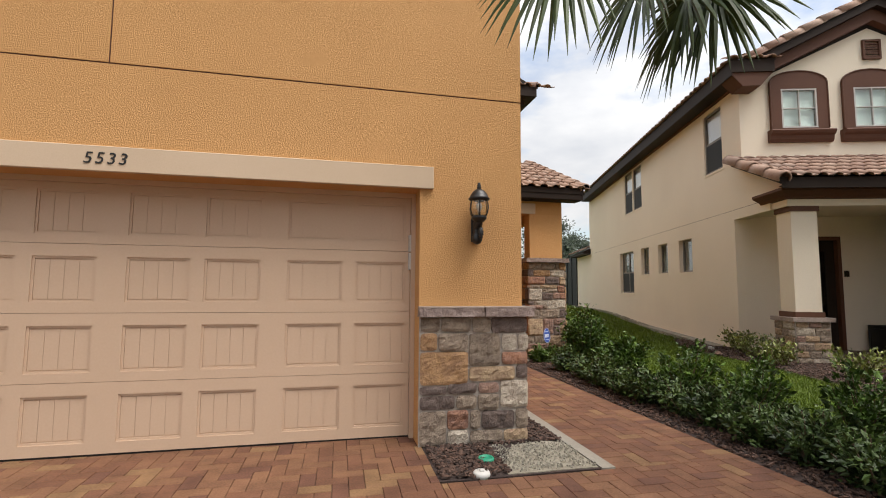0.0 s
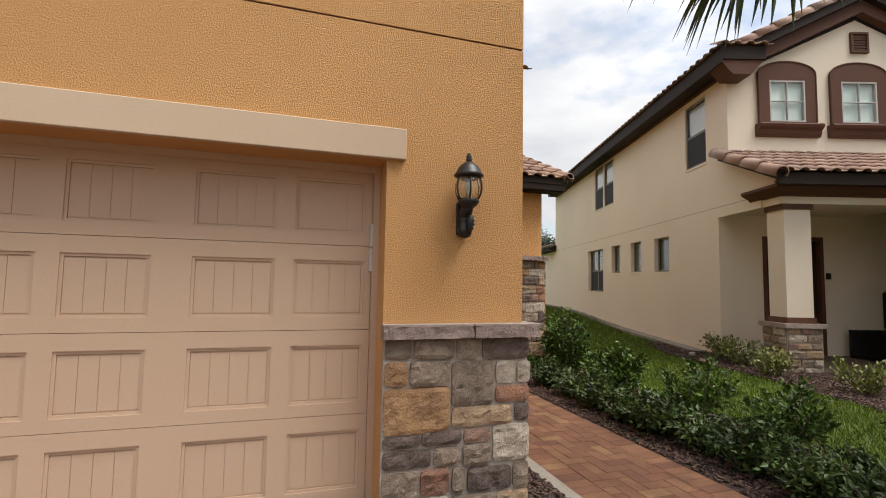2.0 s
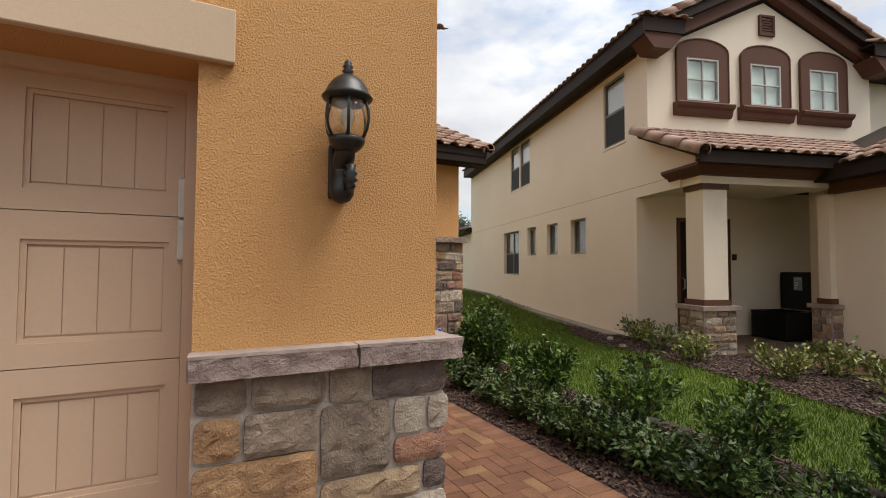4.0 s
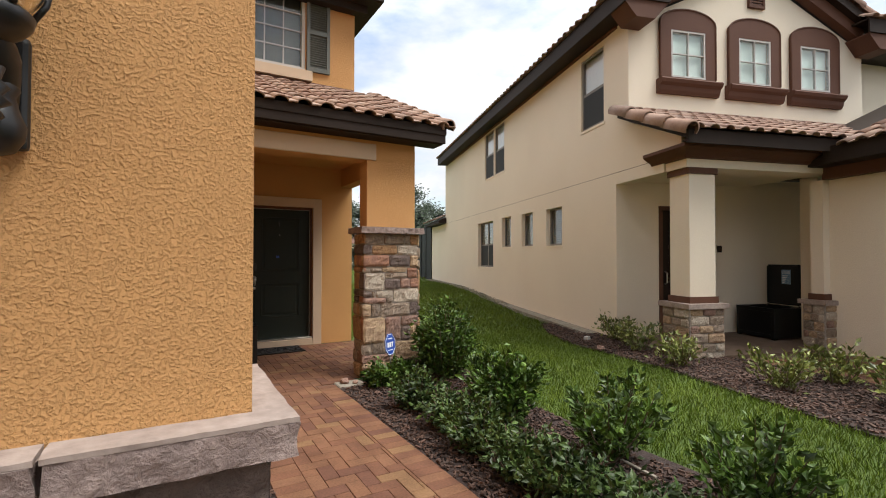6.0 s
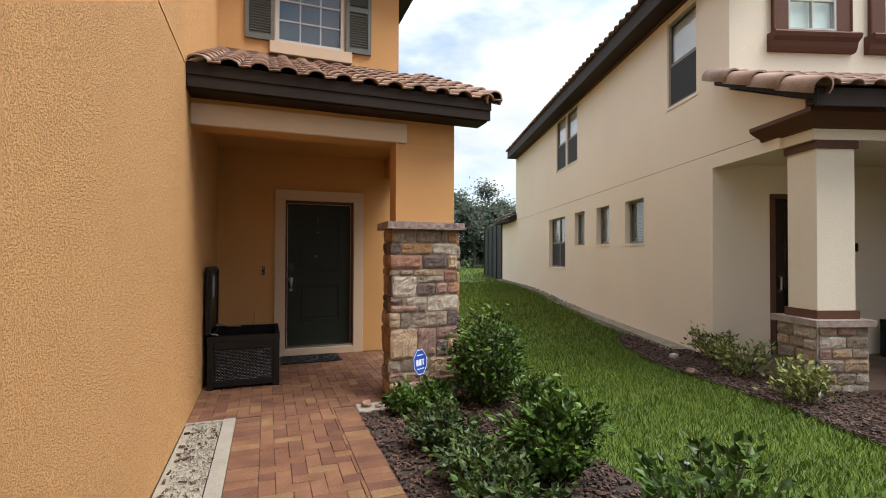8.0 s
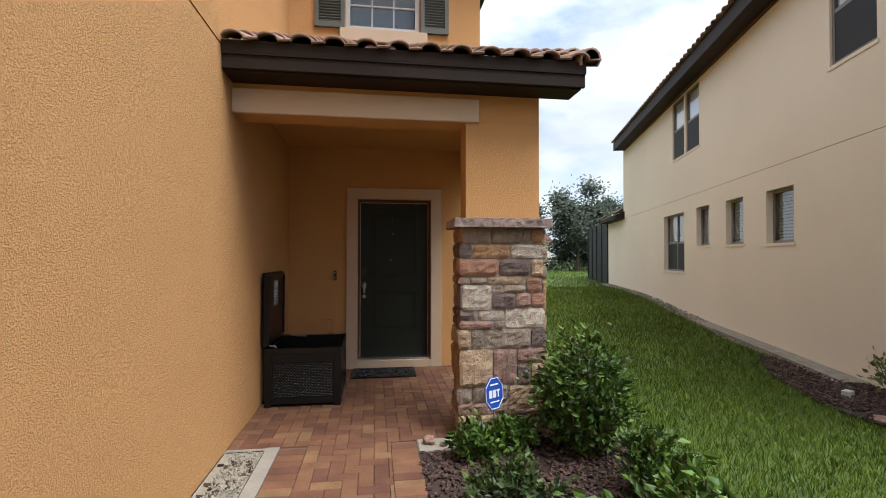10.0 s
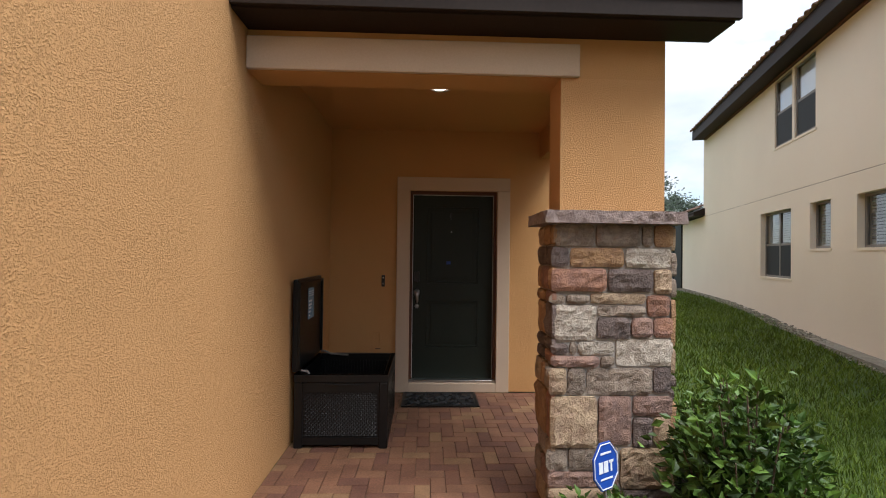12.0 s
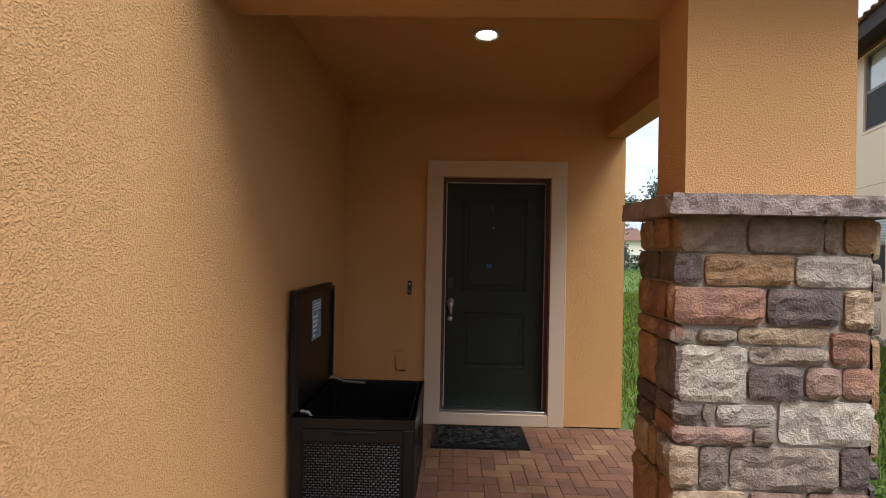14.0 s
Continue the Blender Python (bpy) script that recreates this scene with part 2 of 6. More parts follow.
M_GLASS = clear_glass("window_glass", (0.92, 0.96, 0.97))
M_LANTERN = clear_glass("lantern_glass", (0.97, 0.95, 0.90), 0.04)
M_BULB = surface("white_bulb", (0.8, 0.78, 0.72), rough=0.35, bump=0)
M_BLUE = surface("blue_sign", (0.02, 0.07, 0.36), rough=0.4, bump=0)
M_SIGNWHITE = surface("white_print", (0.75, 0.76, 0.78), rough=0.5, bump=0)
M_LABEL = surface("pale_blue_label", (0.30, 0.42, 0.52), (0.06, 0.16, 0.30), rough=0.5, grain=80, blotch=40, bump=0)
M_GREENLID = surface("green_plastic", (0.02, 0.28, 0.16), rough=0.5, bump=0.05)
M_LED = glow("warm_led", (1.0, 0.9, 0.74), 9.0)
M_NUM = surface("black_number", (0.012, 0.011, 0.011), rough=0.5, bump=0)


# ---- building helpers ----
def finish(ob, mat, smooth=False):
    if mat:
        ob.data.materials.append(mat)
    if smooth:
        ob.data.polygons.foreach_set("use_smooth", [True] * len(ob.data.polygons))
    return ob


def mesh_of(name, bm):
    bmesh.ops.recalc_face_normals(bm, faces=bm.faces)
    me = bpy.data.meshes.new(name)
    bm.to_mesh(me)
    bm.free()
    return me


def part(name, bm, mat, parent=None, label="", smooth=False):
    ob = new(name, mesh_of(name, bm))
    if parent:
        ob.parent = parent
    if label:
        ob["label"] = label
    return finish(ob, mat, smooth)


def thing(name, label, category, group="", kind="", at=None):
    ob = new(name)
    ob.empty_display_size = 0.1
    if at is not None:
        ob.matrix_basis = at if isinstance(at, Matrix) else Matrix.Translation(at)
    return tagged(ob, label, category, group, kind)


def add_box(bm, x0, x1, y0, y1, z0, z1, bevel=0.0, seg=1):
    vs = [bm.verts.new((x, y, z)) for z in (z0, z1) for y in (y0, y1) for x in (x0, x1)]
    fs = [bm.faces.new([vs[i] for i in f]) for f in ((0, 2, 3, 1), (4, 5, 7, 6), (0, 1, 5, 4), (2, 6, 7, 3), (0, 4, 6, 2), (1, 3, 7, 5))]
    if bevel:
        bmesh.ops.bevel(bm, geom=list({e for f in fs for e in f.edges}), offset=bevel, segments=seg, affect='EDGES', profile=0.6)


def box(*a, bevel=0.0, seg=1):
    bm = bmesh.new()
    add_box(bm, *a, bevel=bevel, seg=seg)
    return bm


def boxes(*rows):
    bm = bmesh.new()
    for r in rows:
        add_box(bm, *r)
    return bm


def lathe(profile, n=20, at=(0, 0, 0)):
    """A turned shape round z from (radius, height) pairs."""
    bm = bmesh.new()
    rings = []
    for r, z in profile:
        rings.append([bm.verts.new((at[0] + r * math.cos(2 * math.pi * i / n), at[1] + r * math.sin(2 * math.pi * i / n), at[2] + z)) for i in range(n)])
    for a, b in zip(rings, rings[1:]):
        for i in range(n):
            bm.faces.new((a[i], a[(i + 1) % n], b[(i + 1) % n], b[i]))
    bm.faces.new(rings[0])
    bm.faces.new(rings[-1])
    return bm


def tube(points, r, n=8):
    """A round bar along points; r: one radius or one a point."""
    bm = bmesh.new()
    pts = [Vector(p) for p in points]
    rs = r if isinstance(r, (list, tuple)) else [r] * len(pts)
    rings = []
    for i, p in enumerate(pts):
        d = (pts[min(i + 1, len(pts) - 1)] - pts[max(i - 1, 0)]).normalized()
        u = d.orthogonal().normalized()
        if i and u.dot(pu) < 0.99:
            u = (pu - d * pu.dot(d)).normalized()
        pu = u
        v = d.cross(u)
        rings.append([bm.verts.new(p + rs[i] * (u * math.cos(2 * math.pi * k / n) + v * math.sin(2 * math.pi * k / n))) for k in range(n)])
    for a, b in zip(rings, rings[1:]):
        for k in range(n):
            bm.faces.new((a[k], a[(k + 1) % n], b[(k + 1) % n], b[k]))
    bm.faces.new(rings[0])
    bm.faces.new(rings[-1])
    return bm


def prism(profile, axis, a, b):
    """A profile drawn out along an axis: 'x' takes (y, z) pairs, 'y' takes (x, z), 'z' takes (x, y)."""
    bm = bmesh.new()
    put = {"x": lambda s, p: (s, p[0], p[1]), "y": lambda s, p: (p[0], s, p[1]), "z": lambda s, p: (p[0], p[1], s)}[axis]
    r0, r1 = [[bm.verts.new(put(s, p)) for p in profile] for s in (a, b)]
    k = len(profile)
    for i in range(k):
        bm.faces.new((r0[i], r0[(i + 1) % k], r1[(i + 1) % k], r1[i]))
    bm.faces.new(r0)
    bm.faces.new(r1)
    return bm


def wall_bm(along, u0, u1, v0, v1, z0, z1, holes=()):
    """A wall along 'x' or 'y' from u0 to u1, thick from v0 to v1, with holes (u, u, z, z) through it."""
    us = sorted({u0, u1, *[h[0] for h in holes], *[h[1] for h in holes]})
    bm = bmesh.new()
    for a, b in zip(us, us[1:]):
        gaps = sorted((h[2], h[3]) for h in holes if h[0] < b - 1e-6 and h[1] > a + 1e-6)
        z = z0
        for g0, g1 in gaps + [(z1, z1)]:
            if g0 > z + 1e-6:
                add_box(bm, *((a, b, v0, v1) if along == "x" else (v0, v1, a, b)), z, g0)
            z = g1
    bmesh.ops.remove_doubles(bm, verts=bm.verts, dist=1e-5)
    return bm


def structure(name, bm, mat, label, category="wall"):
    return tagged(part(name, bm, mat), label, category, kind="structure")


# ---- ground ----
def rise(y):
    s = min(max((y - 10.5) / 8.5, 0.0), 1.0)
    return 0.31 * s * s * (3 - 2 * s)


def ground_sheet():
    xs = [-2500, -600, -150, -50, -20] + [-10 + 2 * i for i in range(21)] + [40, 60, 150, 600, 2500]
    ys = [-2500, -600, -150, -50, -20] + [-10 + 2 * i for i in range(26)] + [50, 70, 150, 600, 2500]
    bm = bmesh.new()
    g = [[bm.verts.new((x, y, rise(y) - 0.035)) for x in xs] for y in ys]
    for j in range(len(ys) - 1):
        for i in range(len(xs) - 1):
            bm.faces.new((g[j][i], g[j][i + 1], g[j + 1][i + 1], g[j + 1][i]))
    return structure("ground", bm, M_TURF, "green turf and soil reaching the horizon", "ground")


ground_sheet()
structure("road", box(-300, 300, -16, -9, -0.10, -0.02), M_ROAD, "grey asphalt street behind the driveway", "road")

# ---- own house: walls ----
GX, GY = 2.59, 4.485
structure("wall_garage_front", wall_bm("x", -5.0, GX, GY, 4.735, 0, 2.785, [(-3.15, 1.73, 0, 2.0)]), M_STUCCO, "ochre textured stucco wall round the garage door")
structure("wall_garage_front_upper", boxes((-5.0, -0.53, GY, 4.735, 2.797, 6.4), (-0.518, GX, GY, 4.735, 2.797, 6.4)), M_STUCCO, "ochre textured stucco upper garage wall")
structure("control_joint", boxes((-5.0, GX - 0.006, GY + 0.007, 4.72, 2.785, 2.797), (-0.53, -0.518, GY + 0.007, 4.72, 2.797, 6.4)), M_BROWN2, "dark control joint line in the stucco", "trim")
structure("wall_garage_side", wall_bm("y", 4.735, 11.0, 2.36, GX, 0, 2.943), M_STUCCO, "ochre textured stucco side wall along the walkway")
structure("wall_garage_side_upper", box(2.36, GX, 4.735, 11.0, 2.959, 6.4), M_STUCCO, "ochre textured stucco upper side wall")
structure("control_joint_side", box(2.37, GX - 0.009, 4.735, 11.0, 2.943, 2.959), M_BLACK, "dark control joint line in the side wall", "trim")
structure("wall_garage_left", box(-5.0, -4.8, 4.735, 11.0, 0, 6.4), M_STUCCO, "ochre stucco far side wall of the garage")
structure("wall_garage_back", box(-4.8, 2.36, 10.8, 11.0, 0, 6.4), M_STUCCO, "ochre stucco rear wall of the garage")
structure("ceiling_garage", box(-4.8, 2.36, 4.735, 10.8, 2.75, 2.9), M_TRIM, "plain garage ceiling", "ceiling")
structure("roof_garage", prism([(4.0, 6.4), (11.4, 6.4), (7.7, 8.0)], "x", -5.4, 2.95), M_BROWN, "brown roof over the garage block", "roof")
structure("floor_garage", box(-4.8, 2.36, 4.78, 10.8, -0.03, 0.0), M_CONC, "plain concrete garage floor", "floor")

structure("wall_entry", wall_bm("x", GX, 5.06, 11.0, 11.2, 0, 2.9, [(3.455, 4.405, 0, 2.19)]), M_STUCCO_FINE, "ochre stucco wall round the front door")
structure("wall_upper_front", wall_bm("x", GX, 5.04, 10.85, 11.2, 2.9, 5.9, [(3.30, 4.235, 4.345, 5.85)]), M_STUCCO, "ochre stucco upper wall above the porch roof")
structure("wall_house_side", box(4.86, 5.06, 11.2, 24.0, 0, 5.9), M_STUCCO, "ochre stucco side wall beside the lawn")
structure("wall_house_back", box(-5.0, 5.06, 24.0, 24.2, 0, 5.9), M_STUCCO, "ochre stucco rear wall of the house")
# hall wall: its near-black colour paints in the unlit hall
structure("wall_hall", box(2.6, 4.86, 13.5, 13.6, 0, 5.9), M_UNLIT, "inner hall wall behind the door, coloured near-black as unlit")
structure("floor_hall", box(2.6, 4.86, 11.2, 13.5, -0.03, 0.05), M_CONC, "plain hall floor", "floor")
structure("floor_upper_room", box(2.6, 4.86, 11.2, 13.5, 2.9, 3.0), M_CONC, "plain upper room floor", "floor")

# porch: beam, side beam, pillar, ceiling
structure("porch_beam", boxes((GX, 5.04, 8.6, 8.84, 2.54, 2.98)), M_STUCCO_FINE, "ochre stucco beam across the porch front", "beam")
structure("porch_side_beam", box(4.87, 5.06, 8.84, 11.0, 2.56, 3.02), M_STUCCO_FINE, "ochre stucco side beam of the porch", "beam")
structure("ceiling_porch", box(GX, 4.87, 8.84, 11.0, 2.85, 2.93), M_STUCCO_FINE, "ochre painted porch ceiling", "ceiling")
structure("porch_gable_wall", prism([(8.84, 3.02), (8.84, 3.06), (10.85, 3.95), (10.85, 3.02)], "x", 4.87, 5.05), M_STUCCO_FINE, "ochre stucco under the porch roof slope")
structure("porch_lintel_trim", box(GX + 0.002, 4.52, 8.572, 8.6, 2.542, 2.732, bevel=0.004), M_TRIM, "tan flat lintel band over the porch opening", "trim")

# garage lintel and jambs
structure("garage_lintel", box(-3.26, 1.835, 4.452, GY, 2.0, 2.178, bevel=0.004), M_TRIM, "tan flat lintel band over the garage door", "trim")
structure("garage_jamb", boxes((1.694, 1.73, 4.69, 4.735, 0, 2.0), (-3.15, -3.114, 4.69, 4.735, 0, 2.0), (-3.114, 1.694, 4.69, 4.735, 1.962, 2.0)), M_DOOR_TAN,
          "tan weather strip round the garage door", "trim")


def garage_door():
    d = thing("garage_door", "closed tan sectional garage door with grooved panels", "garage door", kind="structure", at=(0, 0, 0))
    tops = [0.012, 0.517, 1.012, 1.516, 1.985]
    edges = []
    k = 0.0
    for n in range(4):
        edges += [(1.242 - k, 1.650 - k), (0.709 - k, 1.137 - k)]
        k += 1.14
    for r in range(4):
        z0, z1 = tops[r], tops[r + 1] - 0.003
        p0 = [0.092, 0.585, 1.088, 1.585][r]
        p1 = [0.425, 0.92, 1.422, 1.91][r]
        sect = part("section", wall_bm("x", -3.112, 1.692, 4.735, 4.775, z0, z1, [(a, b, p0, p1) for a, b in edges]), M_DOOR_TAN, d)
        for a, b in edges:
            bm = bmesh.new()
            f = 0.016
            add_box(bm, a, b, 4.753, 4.77, p0, p1)
            for s0, s1, q0, q1 in ((a, b, p0, p0 + f), (a, b, p1 - f, p1), (a, a + f, p0 + f, p1 - f), (b - f, b, p0 + f, p1 - f)):
                add_box(bm, s0, s1, 4.743, 4.753, q0, q1)
            w = (b - a - 2 * f) / 4
            for i in range(4):
                add_box(bm, a + f + i * w + 0.0014, a + f + (i + 1) * w - 0.0014, 4.749, 4.7525, p0 + f + 0.008, p1 - f - 0.008)
            part("panel", bm, M_DOOR_TAN, sect)
    part("backing", box(-3.11, 1.69, 4.772, 4.785, 0.012, 1.98), M_DOOR_TAN, d)
    part("bottom_seal", box(-3.112, 1.692, 4.738, 4.772, 0.0, 0.012), M_BLACK, d, "black rubber bottom seal")
    for z in (1.45, 1.60):
        part("hinge_bracket", box(1.676, 1.71, 4.70, 4.734, z - 0.09, z + 0.05, bevel=0.003), M_WHITE, d, "pale metal track bracket")


garage_door()


def house_number():
    n = thing("house_number", "black serif house number 5533 on the tan lintel", "house number", at=(-0.63, 4.450, 2.052))
    x = 0.0
    for ch in "5533":
        cu = bpy.data.curves.new("digit", 'FONT')
        cu.body = ch
        cu.size = 0.115
        cu.shear = 0.18
        cu.extrude = 0.003
        tmp = bpy.data.objects.new("tmp", cu)
        me = bpy.data.meshes.new_from_object(tmp)
        bpy.data.objects.remove(tmp)
        ob = new("digit", me)
        ob.parent = n
        ob.matrix_basis = pose(x, 0, 0, 90, 0, 0)
        finish(ob, M_NUM)
        x += 0.072


house_number()


# ---- stone veneer ----
def stone_mesh(w, h, d, seed):
    """A split-faced stone with a ragged outline, lying on the plane y = 0, proud towards -y."""
    rng = random.Random(seed)
    nx, nz = min(12, max(3, round(w / 0.024))), min(10, max(3, round(h / 0.024)))
    bm = bmesh.new()
    off = Vector((rng.uniform(0, 90), rng.uniform(0, 90), 0))
    tilt, lean = rng.uniform(-0.05, 0.05), rng.uniform(-0.06, 0.06)
    g = []
    for j in range(nz + 1):
        row = []
        for i in range(nx + 1):
            u, v = i / nx, j / nz
            x, z = (u - 0.5) * w, v * h
            ex, ez = min(u, 1 - u) * w, min(v, 1 - v) * h
            e = min(1, min(ex, ez) / 0.008)
            n = noise.noise(Vector((x * 14, z * 14, 0)) + off) * 0.8 + noise.noise(Vector((x * 38, z * 38, 5)) + off) * 0.45
            crag = abs(noise.noise(Vector((x * 22, z * 30, 9)) + off))
            y = -d * (0.66 + 0.34 * e) - (0.013 * n - 0.011 * crag + x * tilt + (z - h / 2) * lean) * (0.25 + 0.75 * e)
            wob = noise.noise_vector(Vector((x * 24, z * 24, 3)) + off) * 0.004
            if ex < 1e-6 and ez < 1e-6:
                x, z = x * (1 - 0.007 / w * 2), z + (0.006 if v < 0.5 else -0.006)
            if 0 < i < nx:
                x += rng.uniform(-0.22, 0.22) * w / nx
            if 0 < j < nz:
                z += rng.uniform(-0.22, 0.22) * h / nz
            row.append(bm.verts.new((x + wob.x, min(y, -0.006), z + wob.y)))
        g.append(row)
    for j in range(nz):
        for i in range(nx):
            bm.faces.new((g[j][i], g[j][i + 1], g[j + 1][i + 1], g[j + 1][i]))
    rim = [g[0][i] for i in range(nx + 1)] + [g[j][nx] for j in range(1, nz + 1)] + [g[nz][i] for i in range(nx - 1, -1, -1)] + [g[j][0] for j in range(nz - 1, 0, -1)]
    back = [bm.verts.new((v.co.x, 0.004, v.co.z)) for v in rim]
    for i in range(len(rim)):
        k = (i + 1) % len(rim)
        bm.faces.new((rim[k], rim[i], back[i], back[k]))
    return bm


STONE_N = [0]


def lay_stone(kind, x, z, w, h, m, parent, depth):
    STONE_N[0] += 1
    r = random.Random(STONE_N[0])
    ob = part("stone", stone_mesh(w, h, depth * (0.7 + 0.6 * r.random()), STONE_N[0]), STONE[kind], parent)
    ob.matrix_basis = m @ Matrix.Translation((x, 0, z)) @ pose(0, 0, 0, 0, r.uniform(-0.9, 0.9), 0)


def stones(courses, width, top, m, parent, depth=0.03, gap=0.011):
    """Courses from the top down: (height, 'kind share kind share'), laid over a face of that width; m places the face's foot middle."""
    z = top
    for h, text in courses:
        items = text.split()
        shares = [float(s) for s in items[1::2]]
        x = -width / 2
        for kind, s in zip(items[::2], shares):
            w = width * s / sum(shares)
            lay_stone(kind, x + w / 2, z - h + gap / 2, w - gap, h - gap, m, parent, depth)
            x += w
        z -= h


def mosaic(text, centre, m, parent, depth=0.03):
    """Stones of mixed size on one face: 'kind left-right bottom-top', in centimetres."""
    for item in text.split(";"):
        kind, across, up = item.split()
        a, b = [float(v) / 100 for v in across.split("-")]
        z0, z1 = [float(v) / 100 for v in up.split("-")]
        lay_stone(kind, (a + b) / 2 - centre, z0, b - a, z1 - z0, m, parent, depth)


def cap_slab(x0, x1, y0, y1, z0, z1, rough=0.006, seed=1):
    """A rock-faced slab with a flat top."""
    bm = bmesh.new()
    add_box(bm, x0, x1, y0, y1, z0, z1)
    for lo, cuts in ((0.2, 17), (0.06, 2)):
        for ax in range(3):
            es = [e for e in bm.edges if abs(e.verts[0].co[ax] - e.verts[1].co[ax]) > e.calc_length() * 0.99]
            n = cuts if (x1 - x0, y1 - y0, z1 - z0)[ax] > 0.2 else 4
            if lo == 0.2:
                bmesh.ops.subdivide_edges(bm, edges=es, cuts=n, use_grid_fill=True)
    for v in bm.verts:
        edge = min(abs(v.co.z - z0), abs(v.co.z - z1)) < 1e-5
        n = noise.noise_vector(v.co * 21 + Vector((seed, 0, 0)))
        side = abs(v.co.x - x0) < 1e-5 or abs(v.co.x - x1) < 1e-5 or abs(v.co.y - y0) < 1e-5 or abs(v.co.y - y1) < 1e-5
        if side:
            v.co.x += n.x * rough
            v.co.y += n.y * rough
            if edge:
                v.co.z -= abs(n.z) * rough * 0.5 * (1 if v.co.z > (z0 + z1) / 2 else -1)
    return bm


def garage_stone():
    s = thing("stone_wainscot", "grey and rust stone veneer base beside the garage door", "stone veneer", kind="structure")
    part("backing", boxes((1.732, 2.61, 4.462, GY, 0, 0.985), (GX, 2.612, GY, 4.93, 0, 0.985)), M_MORTAR, s)
    for text in (
            "g 174-189 87-98; g 190.5-214.5 87-98; g 216-231 86-98; d 232-262 85.5-98; o 174-187 72.5-85.5; g 188.5-212 71.5-85.5; g 213.5-239 60-85; w 240.5-253 71.5-84.5; w 254.5-263 71.5-84",
            "r 240.5-262 60.5-70; o 174-212 46-71; t 213.5-251 48-59; d 252.5-262 49-59.5; d 174-195 38.5-45; d 196-219.5 39-46.5; m 221-237.5 38.5-46.5; w 239-262 27-47.5",
            "d 174-201.5 27.5-37.5; g 203-219 27-37.5; g 220.5-237.5 25.5-37.5; g 174-194.5 0.5-26; r 196-212.5 12-26; g 214-222 11.5-25.5; d 223.5-250.5 11-24.5; g 252-262 10.5-25.5",
            "w 196-212.5 0.5-11; g 214-240.5 0.5-10; t 242-262 0.5-9.5"):
        mosaic(text, 2.175, pose(2.175, 4.464, 0), s, 0.022)
    side = [(0.135, "d 20 g 13"), (0.145, "w 9 g 20"), (0.115, "r 12 g 20"), (0.145, "g 9 t 20"), (0.075, "w 22 g 10"), (0.125, "w 12 m 20"), (0.14, "g 13 d 18"), (0.105, "t 20 g 12")]
    stones(side, 0.47, 0.985, pose(2.611, 4.70, 0, 0, 0, 90), s, 0.026)
    cap = thing("stone_cap", "pinkish stone ledge on top of the garage stone base", "stone ledge", kind="structure")
    piece = part("cap_piece", cap_slab(1.72, 2.245, 4.402, GY, 0.985, 1.055, 0.009, 3), M_CAP_ROUGH, cap)
    part("cap_top", cap_slab(1.72, 2.245, 4.402, GY, 1.055, 1.066, 0.004, 23), M_CAP, piece, "smooth pale top face")
    piece = part("cap_piece", cap_slab(2.251, 2.672, 4.402, GY, 0.985, 1.055, 0.009, 5), M_CAP_ROUGH, cap)
    part("cap_top", cap_slab(2.251, 2.672, 4.402, GY, 1.055, 1.066, 0.004, 25), M_CAP, piece, "smooth pale top face")
    piece = part("cap_piece", cap_slab(GX, 2.672, GY + 0.004, 4.97, 0.985, 1.055, 0.009, 7), M_CAP_ROUGH, cap)
    part("cap_top", cap_slab(GX, 2.672, GY + 0.004, 4.97, 1.055, 1.064, 0.004, 27), M_CAP, piece, "smooth pale top face")


garage_stone()


